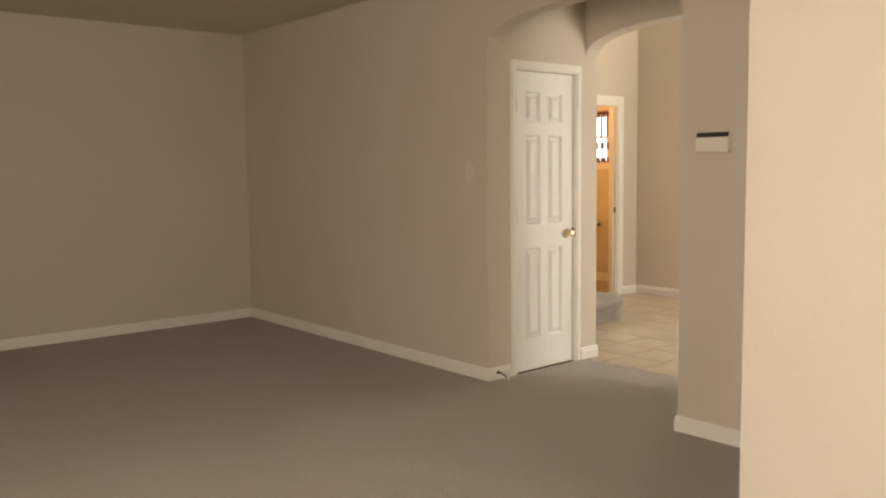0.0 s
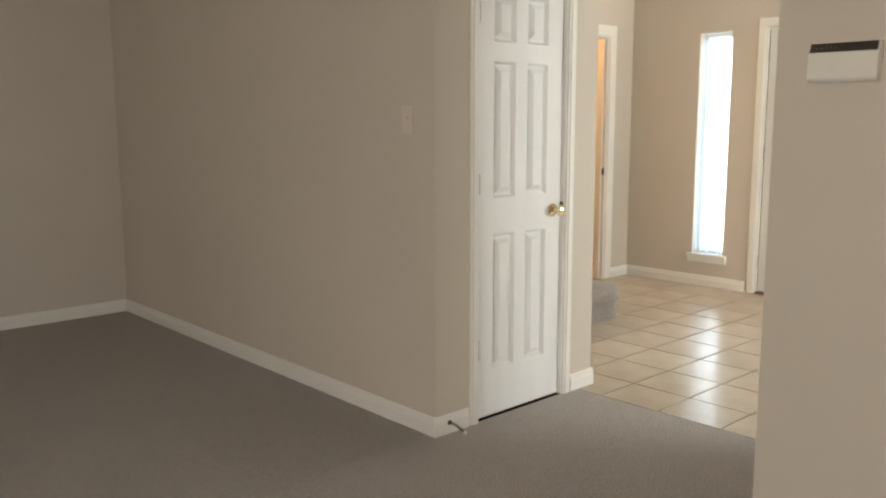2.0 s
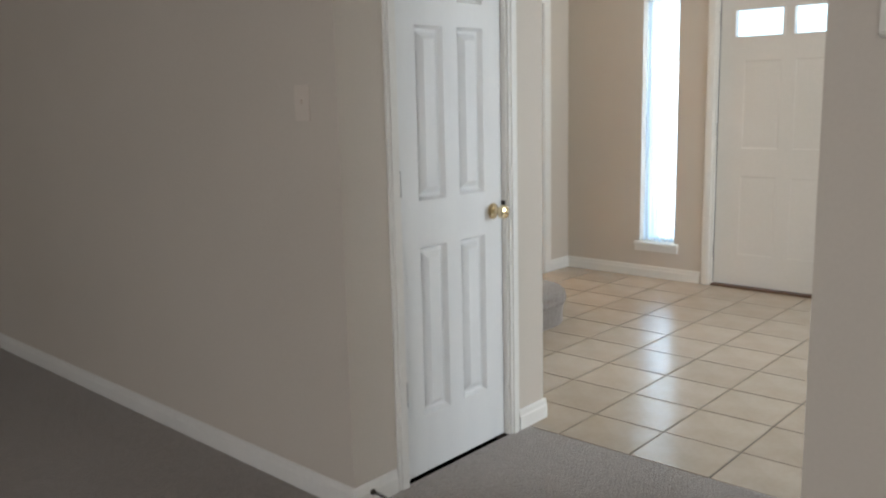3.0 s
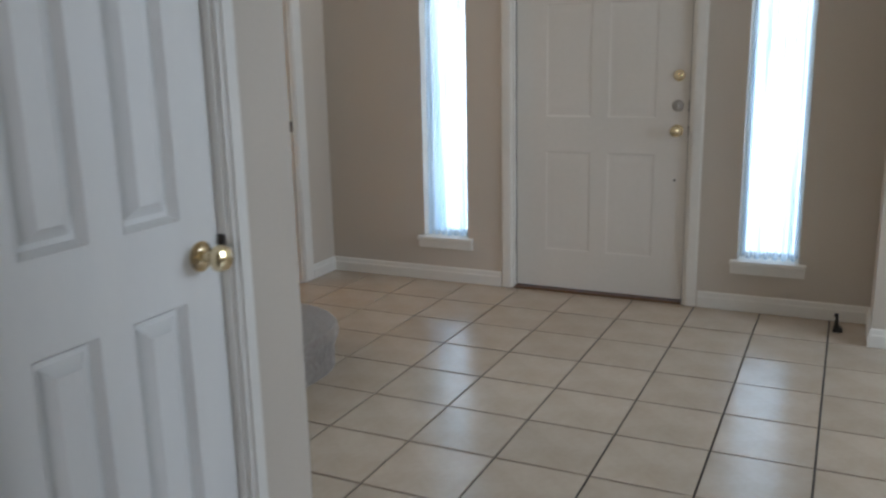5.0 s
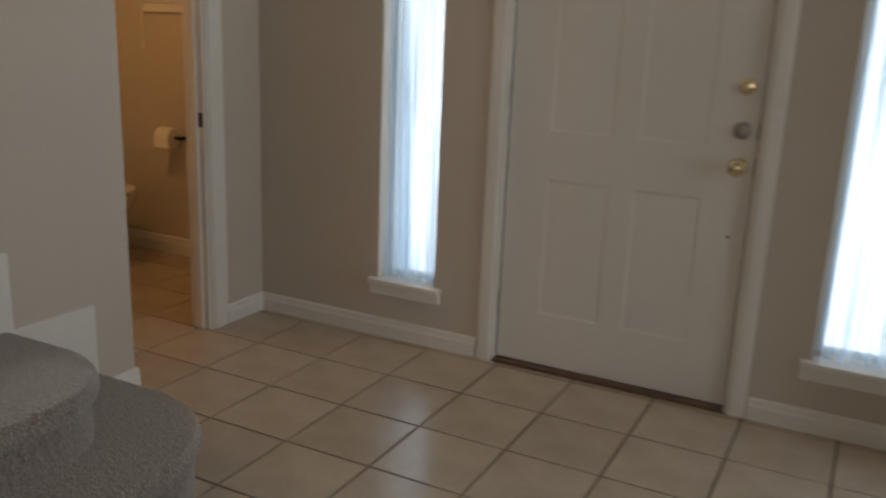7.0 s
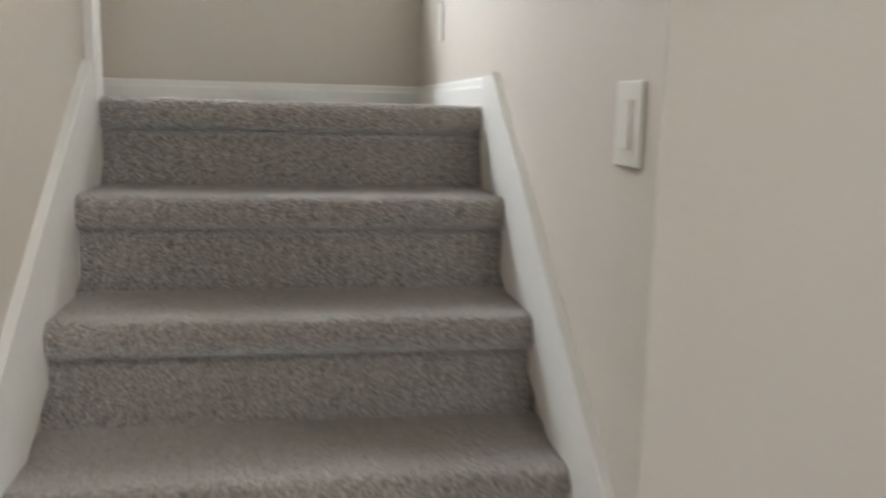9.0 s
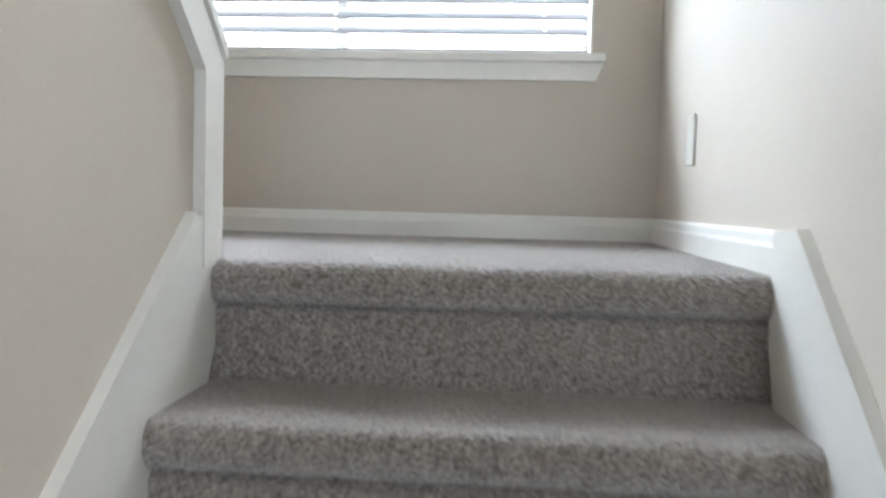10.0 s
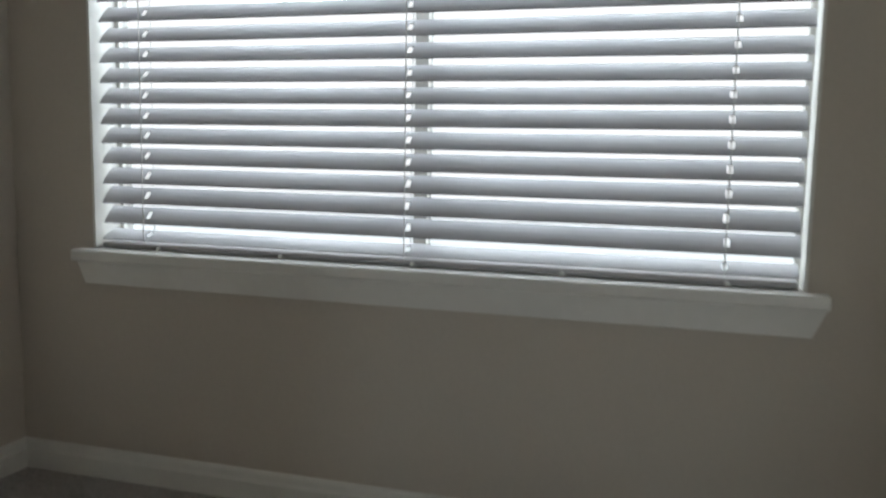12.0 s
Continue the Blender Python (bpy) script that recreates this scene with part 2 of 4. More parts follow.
def thing(name, label, category, at=(0, 0, 0), group="", kind=""):
    ob = new(name)
    ob.location = at
    ob.empty_display_size = 0.05
    return tagged(ob, label, category, group, kind)


def part(name, bm, mat, parent, label="", smooth=False):
    """Links a bmesh, in world places, as one mesh object under a thing or part."""
    ob = new(name, mesh_of(name, bm, mat, smooth))
    if parent:
        ob.parent = parent
        if not parent.parent:
            ob.matrix_parent_inverse = Matrix.Translation(-parent.location)
    return tagged(ob, label)


def solid(name, bm, mat, label, category, kind="", smooth=False, group=""):
    return tagged(new(name, mesh_of(name, bm, mat, smooth)), label, category, group, kind)


def wall(name, boxes, label="beige painted drywall wall", mat=None):
    bm = bmesh.new()
    for lo, hi in boxes:
        box(bm, lo, hi)
    return solid(name, bm, mat or PAINT, label, "wall", "structure")


CH, TOP = 2.65, 5.0          # living ceiling, stairwell ceiling
LX, EX, BY = -3.36, 6.0, -6.0
SKEW = 0.07                  # the living room's north wall runs slightly askew
FY = 3.80                    # inner face of the front wall
OPEN = 1.44                  # width of the arched passage
KWX = 2.65                   # return wall beside the keypad wall
A2 = 0.965                   # front of the second arch
SHIFT = Vector((-0.15, -0.12, 0.0))  # the living room side, laid out from the closet corner, against the entry
BX = -1.885                   # face of the bathroom wall
SX = -1.675                   # face of the wall end beside the stairs
SR, SL = 2.17, 1.286          # stair wall faces
WX = -3.81                   # window wall of the landing
NKX, NKY = 1.15, 3.45       # corner of the side room wall
LZ = 1.34                    # landing height
RISE = LZ / 7
BATHY = 4.30

# ---- floors ----
bm = bmesh.new()
box(bm, (LX, BY, -0.1), (EX, 0.0, 0.0))
prism(bm, [(LX, 0.0), (LX, SKEW), (0.0, 0.0)], 2, -0.1, 0.0)
box(bm, (0.0, 0.0, -0.1), (OPEN, A2 + 0.01, 0.0))
solid("floor_carpet", bm, CARPET, "taupe cut-loop wall-to-wall carpet floor", "floor", "structure")
bm = bmesh.new()
box(bm, (-4.2, A2 + SHIFT.y + 0.012, -0.1), (3.8, 4.5, -0.006))
tile_bed = solid("floor_tiled", bm, GROUT, "beige square ceramic tile floor with dark grout", "floor", "structure")

# ---- walls ----
wall("wall_living_west", [((LX - 0.12, BY, 0), (LX, 0.2, CH))])
bm = bmesh.new()
prism(bm, [(LX, SKEW), (LX, SKEW + 0.12), (-0.12, 0.12), (-0.12, 0.0)], 2, 0, CH)
solid("wall_living_north", bm, PAINT, "beige painted drywall wall", "wall", "structure")
wall("wall_living_south", [((LX - 0.12, BY - 0.12, 0), (2.0, BY, CH)), ((4.4, BY - 0.12, 0), (EX + 0.12, BY, CH)), ((2.0, BY - 0.12, 0), (4.4, BY, 0.75)), ((2.0, BY - 0.12, 2.25), (4.4, BY, CH))])
wall("wall_living_east", [((EX, BY, 0), (EX + 0.12, -3.65, CH)), ((EX, -1.85, 0), (EX + 0.12, -1.48, CH)), ((EX, -3.65, 0), (EX + 0.12, -1.85, 0.75)), ((EX, -3.65, 2.25), (EX + 0.12, -1.85, CH))])
wall("wall_living_corner", [((KWX, -1.48, 0), (EX + 0.12, -1.36, CH)), ((KWX, -1.36, 0), (KWX + 0.12, 0.0, CH))])
wall("wall_keypad", [((OPEN, 0.0, 0), (KWX + 0.12, 0.12, CH))])
wall("wall_passage", [((OPEN, 0.12, 0), (OPEN + 0.12, A2, TOP))])
DY0, DY1 = 0.251, 0.862
wall("wall_closet", [((-0.12, 0.0, 0), (0, DY0, CH)), ((-0.12, DY1, 0), (0, 1.094, TOP)), ((-0.12, DY0, 2.055), (0, DY1, CH)), ((-0.12, 0.0, CH), (0, DY1, TOP))])
wall("wall_stair_side", [((-1.7, A2 + SHIFT.y, 0), (-0.27, 1.094 + SHIFT.y, TOP)), ((-1.82, A2 + SHIFT.y, 0), (-1.7, SL, TOP))])


def arch_wall(name, y0, y1, top):
    n, mid, half = 26, OPEN / 2, OPEN / 2
    low = [(mid - half * math.cos(math.pi * i / n), 2.15 + 0.20 * max(0.0, math.sin(math.pi * i / n)) ** 0.75) for i in range(n + 1)]
    bm = bmesh.new()
    for (xa, za), (xb, zb) in zip(low, low[1:]):
        prism(bm, [(xa, za), (xb, zb), (xb, top), (xa, top)], 1, y0, y1)
    bmesh.ops.remove_doubles(bm, verts=bm.verts, dist=1e-5)
    solid(name, bm, PAINT, "beige drywall header with a shallow arch", "wall", "structure")


arch_wall("wall_arch_living", 0.0, 0.12, CH)
arch_wall("wall_arch_entry", A2, 1.094, TOP)
wall("wall_entry_south", [((OPEN, A2, 0), (3.95, 1.094, TOP))])
# the opening in this wall is added for the side fill lamp
wall("wall_entry_east", [((3.8, 1.094 + SHIFT.y, 0), (3.92, 1.7, TOP)), ((3.8, 3.1, 0), (3.92, 3.6, TOP)), ((3.8, 1.7, 0), (3.92, 3.1, 0.75)), ((3.8, 1.7, 2.25), (3.92, 3.1, TOP))])
wall("wall_entry_nook", [((NKX, NKY, 0), (3.8, NKY + 0.12, TOP)), ((NKX, NKY + 0.12, 0), (NKX + 0.12, FY + 0.15, TOP))])
# the front wall, with openings for two narrow windows and the door
WL, WR, DR = (-1.243, -0.965), (0.528, 0.817), (-0.69, 0.276)
WZ0, WZ1 = 0.262, 2.04
Y0, Y1 = FY, FY + 0.15
cols = [(BX - 0.1, WL[0]), (WL[1], DR[0]), (DR[1], WR[0]), (WR[1], NKX)]
bx = [((a, Y0, 0), (b, Y1, TOP)) for a, b in cols]
for a, b in (WL, WR):
    bx += [((a, Y0, 0), (b, Y1, WZ0)), ((a, Y0, WZ1), (b, Y1, TOP))]
# opening of the added upper window, out of view, for the fill lamp
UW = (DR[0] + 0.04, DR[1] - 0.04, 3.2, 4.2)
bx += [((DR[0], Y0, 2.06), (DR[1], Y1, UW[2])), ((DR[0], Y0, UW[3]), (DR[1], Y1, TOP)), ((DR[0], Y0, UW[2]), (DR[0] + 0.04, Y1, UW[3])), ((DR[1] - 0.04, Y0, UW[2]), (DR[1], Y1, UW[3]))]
wall("wall_front", bx)
# bathroom doorway and bathroom
BD0, BD1 = 2.82, 3.452
wall("wall_bathroom_door", [((BX - 0.1, BD1, 0), (BX, FY, TOP)), ((BX - 0.1, BD0, 2.04), (BX, BD1, TOP)), ((BX - 0.1, 2.66, 0), (BX, BD0, TOP))])
wall("wall_stair_end", [((SX - 0.12, SR, 0), (SX, 2.812, TOP)), ((BX, 2.692, 0), (SX - 0.12, 2.812, TOP))])
wall("wall_stair_right", [((WX - 0.12, SR, 0), (SX - 0.12, SR + 0.12, TOP))])
BW = (-3.05, -2.45, 1.43, 2.06)
wall("wall_bathroom_north", [((-3.8, BATHY, 0), (BW[0], BATHY + 0.12, 2.5)), ((BW[1], BATHY, 0), (BX, BATHY + 0.12, 2.5)), ((BW[0], BATHY, 0), (BW[1], BATHY + 0.12, BW[2])), ((BW[0], BATHY, BW[3]), (BW[1], BATHY + 0.12, 2.5)), ((BX - 0.1, FY + 0.15, 0), (BX, BATHY, 2.5))])
wall("wall_bathroom_west", [((-3.8, SR + 0.12, 0), (-3.68, BATHY, 2.5))])
# landing window wall
SW = (0.51, 1.977, 1.862, 3.05)
wall("wall_landing", [((WX - 0.14, -0.2, 0), (WX, SW[0], TOP)), ((WX - 0.14, SW[1], 0), (WX, SR, TOP)), ((WX - 0.14, SW[0], 0), (WX, SW[1], SW[2])), ((WX - 0.14, SW[0], SW[3]), (WX, SW[1], TOP))])
wall("wall_landing_south", [((WX, 0.18, LZ - 0.2), (-0.29, 0.30, TOP))])

bm = bmesh.new()
box(bm, (LX - 0.12, BY - 0.12, CH), (EX + 0.12, 0.2, CH + 0.1))
box(bm, (0.0, 0.12, CH), (OPEN, A2, CH + 0.1))
solid("ceiling_living", bm, CEIL, "flat beige painted living room ceiling", "ceiling", "structure")
bm = bmesh.new()
box(bm, (WX - 0.14, 0.12, TOP), (3.95, FY + 0.15, TOP + 0.1))
solid("ceiling_stairwell", bm, CEIL, "flat pale ceiling over entry and stairs", "ceiling", "structure")
bm = bmesh.new()
box(bm, (-3.8, SR + 0.12, 2.5), (BX - 0.1, BATHY + 0.12, 2.56))
solid("ceiling_bathroom", bm, CEIL, "flat pale bathroom ceiling", "ceiling", "structure")


# ---- baseboards ----
def base_run(name, runs, h=0.085, t=0.013):
    """Runs of (a, b, side): boards along a wall line, with an eased top."""
    bm = bmesh.new()
    for (xa, ya, xb, yb, nx, ny), z in runs:
        prof = [(0, z), (t, z), (t, z + h * 0.62), (t * 0.75, z + h * 0.72), (t * 0.6, z + h * 0.92), (t * 0.25, z + h), (0, z + h)]
        ends = []
        for x, y in ((xa, ya), (xb, yb)):
            ends.append([bm.verts.new((x + nx * p, y + ny * p, q)) for p, q in prof])
        k = len(prof)
        for i in range(k):
            bm.faces.new((ends[0][i], ends[0][(i + 1) % k], ends[1][(i + 1) % k], ends[1][i]))
        bm.faces.new(ends[0])
        bm.faces.new(ends[1])
    bmesh.ops.recalc_face_normals(bm, faces=bm.faces)
    solid(name, bm, TRIM, "white painted wooden baseboard", "baseboard", "structure")


base_run("baseboard_living", [((LX, BY, LX, SKEW, 1, 0), 0), ((LX, SKEW, 0.0, 0, 0, -1), 0), ((OPEN, 0, KWX, 0, 0, -1), 0), ((KWX, 0, KWX, -1.493, -1, 0), 0), ((KWX, -1.48, EX, -1.48, 0, -1), 0), ((LX, BY, EX, BY, 0, 1), 0), ((EX, BY, EX, -1.48, -1, 0), 0)])
base_run("baseboard_passage", [((0, -0.013, 0, DY0 - 0.055, 1, 0), 0), ((0, DY1 + 0.055, 0, 1.107, 1, 0), 0), ((0.0, 1.094, -1.2, 1.094, 0, 1), 0), ((OPEN, -0.013, OPEN, 1.1, -1, 0), 0)])
base_run("baseboard_entry", [((BX, FY, DR[0] - 0.065, FY, 0, -1), 0), ((DR[1] + 0.065, FY, NKX, FY, 0, -1), 0), ((NKX, FY, NKX, NKY - 0.013, -1, 0), 0), ((NKX, NKY, 3.8, NKY, 0, -1), 0), ((BX, BD1 + 0.096, BX, FY, 1, 0), 0), ((SX, 2.66, SX, 2.825, 1, 0), 0), ((SX, 2.812, BX, 2.812, 0, 1), 0)])
base_run("baseboard_bathroom", [((-3.68, BATHY, BX, BATHY, 0, -1), 0), ((-3.68, SR + 0.12, -3.68, BATHY, 1, 0), 0)], 0.1)
base_run("baseboard_landing", [((WX, 0.30, WX, SR, 1, 0), LZ), ((WX, SR, -2.62, SR, 0, -1), LZ), ((WX, 0.30, -2.3, 0.30, 0, 1), LZ)], 0.068)


# ---- doors ----
def raised_panel(bm, axis, face, out, a0, a1, z0, z1, depth, inset=0.03):
    """A framed panel: a sunk moulded border and a raised bevelled field. out is +1 or -1 along axis."""
    def p(d, a, z):
        return (face + out * d, a, z) if axis == 0 else (a, face + out * d, z)
    rings = []
    for d, i in ((0.001, 0), (-depth, 0.011), (-depth, inset * 0.7), (-0.001, inset + 0.014)):
        rings.append([bm.verts.new(p(d, a, z)) for a, z in ((a0 + i, z0 + i), (a1 - i, z0 + i), (a1 - i, z1 - i), (a0 + i, z1 - i))])
    for r0, r1 in zip(rings, rings[1:]):
        for i in range(4):
            bm.faces.new((r0[i], r0[(i + 1) % 4], r1[(i + 1) % 4], r1[i]))
    bm.faces.new(rings[-1])
    bmesh.ops.recalc_face_normals(bm, faces=bm.faces)


def leaf(bm, axis, f0, f1, a0, a1, z0, z1, holes):
    """A door leaf whose front has openings for panels: built as a grid of blocks, leaving the panels sunk."""
    As = sorted({a0, a1, *[h[0] for h in holes], *[h[1] for h in holes]})
    Zs = sorted({z0, z1, *[h[2] for h in holes], *[h[3] for h in holes]})
    lo, hi = min(f0, f1), max(f0, f1)
    for aa, ab in zip(As, As[1:]):
        for za, zb in zip(Zs, Zs[1:]):
            cut = any(h[0] <= aa and ab <= h[1] and h[2] <= za and zb <= h[3] for h in holes)
            l, h_ = (lo, hi)
            if cut:
                l, h_ = (lo, hi - 0.02) if f1 > f0 else (lo + 0.02, hi)
            box(bm, (l, aa, za) if axis == 0 else (aa, l, za), (h_, ab, zb) if axis == 0 else (ab, h_, zb))
    bmesh.ops.remove_doubles(bm, verts=bm.verts, dist=1e-5)


def casing(name, axis, face, out, a0, a1, z1, w, parent, t=0.017, z0=0.0):
    """Door casing: two uprights and a head, with a stepped moulding, mitred by butting."""
    for nm, lo, hi in (("casing", (a0 - w, z0), (a0, z1)), ("casing", (a1, z0), (a1 + w, z1)), ("head_casing", (a0 - w, z1), (a1 + w, z1 + w))):
        bm = bmesh.new()
        for k, (ins, th) in enumerate(((0, t * 0.62), (0.012, t))):
            d0, d1 = sorted((face, face + out * th))
            if nm == "casing":
                l, h = (lo[0] + ins, lo[1]), (hi[0] - ins * 0.6, hi[1])
            else:
                l, h = (lo[0] + ins, lo[1] + ins * 0.6), (hi[0] - ins, hi[1] - ins)
            box(bm, (d0, l[0], l[1]) if axis == 0 else (l[0], d0, l[1]), (d1, h[0], h[1]) if axis == 0 else (h[0], d1, h[1]), 0.002)
        part(nm, bm, TRIM, parent)


def knob(parent, centre, axis, out, r=0.027, label="polished brass door knob"):
    bm = bmesh.new()
    prof = [(0.031, 0), (0.031, 0.004), (0.024, 0.009), (0.012, 0.012), (0.011, 0.03), (0.019, 0.036), (r, 0.046), (r * 1.02, 0.054), (r * 0.86, 0.064), (r * 0.45, 0.069)]
    lathe(bm, [(a, out * b) for a, b in prof], centre, axis)
    part("knob", bm, BRASS, parent, label, True)


# closet door
closet = thing("door_closet", "white six-panel closet door, shut, with brass knob", "door", (0, 0.56, 0), kind="structure")
holes = [(a, b, c, d) for a, b in ((0.377, 0.518), (0.598, 0.739)) for c, d in ((0.222, 0.845), (1.012, 1.612), (1.698, 1.902))]
bm = bmesh.new()
leaf(bm, 0, -0.055, -0.02, 0.268, 0.848, 0.005, 2.035, holes)
slab = part("door_leaf", bm, DOORP, closet)
for h in holes:
    bm = bmesh.new()
    raised_panel(bm, 0, -0.02, 1, *h, 0.0185)
    part("panel", bm, DOORP, slab)
casing("casing", 0, 0.0, 1, DY0 + 0.004, DY1 - 0.004, 2.047, 0.052, closet)
bm = bmesh.new()
for lo, hi in (((-0.12, DY0, 0), (0.0, DY0 + 0.014, 2.055)), ((-0.12, DY1 - 0.011, 0), (0.0, DY1, 2.055)), ((-0.12, DY0, 2.04), (0.0, DY1, 2.055))):
    box(bm, lo, hi)
part("jamb", bm, TRIM, closet)
for z in (0.33, 1.08, 1.815):
    bm = bmesh.new()
    lathe(bm, [(0.0065, -0.045), (0.0065, 0.045)], (-0.0135, 0.2725, z), "z", 10)
    box(bm, (-0.0205, 0.2725, z - 0.045), (-0.0175, 0.283, z + 0.045))
    part("hinge", bm, DARK, closet, "dark steel butt hinge")
knob(closet, (-0.02, 0.79, 0.93), "x", 1)
bm = bmesh.new()
box(bm, (-0.022, 0.8445, 0.90), (-0.004, 0.8505, 0.965), 0.001)
part("latch_plate", bm, DARK, closet)

# front door
front = thing("door_front", "off-white panelled front entry door, shut, with two deadbolts and brass knob", "door", (-0.2, FY, 0), kind="structure")
lites = [(-0.565, -0.25, 1.718, 1.888), (-0.175, 0.14, 1.718, 1.888)]
holes = [(a, b, c, d) for a, b in ((-0.50, -0.25), (-0.16, 0.09)) for c, d in ((0.235, 0.785), (0.97, 1.56))]
FF = FY + 0.022
bm = bmesh.new()
As = sorted({-0.668, 0.254, *[v for h in holes + lites for v in h[:2]]})
Zs = sorted({0.02, 2.04, *[v for h in holes + lites for v in h[2:]]})
for aa, ab in zip(As, As[1:]):
    for za, zb in zip(Zs, Zs[1:]):
        inside = lambda hs: any(h[0] <= aa and ab <= h[1] and h[2] <= za and zb <= h[3] for h in hs)
        if not inside(lites):
            box(bm, (aa, FF + (0.016 if inside(holes) else 0), za), (ab, FF + 0.044, zb))
bmesh.ops.remove_doubles(bm, verts=bm.verts, dist=1e-5)
fslab = part("door_leaf", bm, FDOORP, front)
for h in holes:
    bm = bmesh.new()
    raised_panel(bm, 1, FF, -1, *h, 0.0017, 0.035)
    part("panel", bm, FDOORP, fslab)
for a, b, c, d in lites:
    bm = bmesh.new()
    box(bm, (a, FF + 0.02, c), (b, FF + 0.026, d))
    pane = part("lite", bm, GLASS, fslab, "clear glass door lite")
    pane.visible_shadow = False
    bm = bmesh.new()
    for lo, hi in (((a - 0.014, FF - 0.007, c - 0.014), (b + 0.014, FF, c)), ((a - 0.014, FF - 0.007, d), (b + 0.014, FF, d + 0.014)), ((a - 0.014, FF - 0.007, c), (a, FF, d)), ((b, FF - 0.007, c), (b + 0.014, FF, d))):
        box(bm, lo, hi, 0.002)
    part("lite_frame", bm, FDOORP, fslab)
casing("casing", 1, FY, -1, DR[0] + 0.004, DR[1] - 0.004, 2.055, 0.062, front)
bm = bmesh.new()
for lo, hi in (((DR[0], FY, 0), (DR[0] + 0.016, Y1, 2.06)), ((DR[1] - 0.016, FY, 0), (DR[1], Y1, 2.06)), ((DR[0], FY, 2.045), (DR[1], Y1, 2.06))):
    box(bm, lo, hi)
part("jamb", bm, TRIM, front)
bm = bmesh.new()
box(bm, (DR[0] + 0.016, FY - 0.012, 0.0), (DR[1] - 0.016, Y1, 0.014), 0.003)
part("threshold", bm, THRESH, front, "brown worn door threshold")
for z in (0.25, 1.1, 1.85):
    bm = bmesh.new()
    lathe(bm, [(0.006, -0.05), (0.006, 0.05)], (-0.676, FF - 0.006, z), "z", 10)
    part("hinge", bm, STEEL, front, "painted steel hinge")
# black strips paint in the shade of the gaps at both door edges
for x0, x1 in ((-0.6735, -0.6685), (0.2545, 0.2595)):
    bm = bmesh.new()
    box(bm, (x0, FF + 0.001, 0.02), (x1, FF + 0.02, 2.04))
    part("gap_shade", bm, BLACK, front, "black strip standing for the shade in the door gap")
knob(front, (0.2, FF, 0.91), "y", -1, 0.029)
for z, mat in ((1.035, STEEL), (1.185, BRASS)):
    bm = bmesh.new()
    lathe(bm, [(0.030, 0), (0.030, -0.006), (0.026, -0.013), (0.018, -0.016)], (0.2, FF, z), "y", 24)
    bolt = part("deadbolt", bm, mat, front, "round deadbolt rose", True)
    bm = bmesh.new()
    box(bm, (0.195, FF - 0.034, z - 0.014), (0.205, FF - 0.014, z + 0.014), 0.003)
    part("thumb_turn", bm, mat, bolt)
for z, hgt in ((1.035, 0.06), (0.91, 0.06)):
    bm = bmesh.new()
    box(bm, (0.2525, FF - 0.003, z - hgt / 2), (0.2605, FF, z + hgt / 2))
    part("strike_plate", bm, DARK, front)
bm = bmesh.new()
lathe(bm, [(0.006, 0), (0.004, -0.003)], (0.195, FF, 0.655), "y", 12)
part("plug", bm, BLACK, front, "small dark screw hole")

# bathroom doorway trim with strike plate
bdoor = thing("door_bathroom_frame", "white painted bathroom door frame, open doorway", "door frame", (BX, 3.1, 0), kind="structure")
casing("casing", 0, BX, 1, BD0 + 0.03, BD1 - 0.004, 2.03, 0.1, bdoor)
bm = bmesh.new()
for lo, hi in (((BX - 0.1, BD1 - 0.016, 0), (BX, BD1, 2.04)), ((BX - 0.1, BD0, 0), (BX, BD0 + 0.016, 2.04)), ((BX - 0.1, BD0, 2.024), (BX, BD1, 2.04)), ((BX - 0.062, BD1 - 0.028, 0), (BX - 0.03, BD1 - 0.016, 2.024))):
    box(bm, lo, hi)
part("jamb", bm, TRIM, bdoor)
bm = bmesh.new()
box(bm, (BX - 0.027, BD1 - 0.0185, 0.895), (BX - 0.006, BD1 - 0.0155, 0.955))
part("strike_plate", bm, DARK, bdoor, "dark metal strike plate")


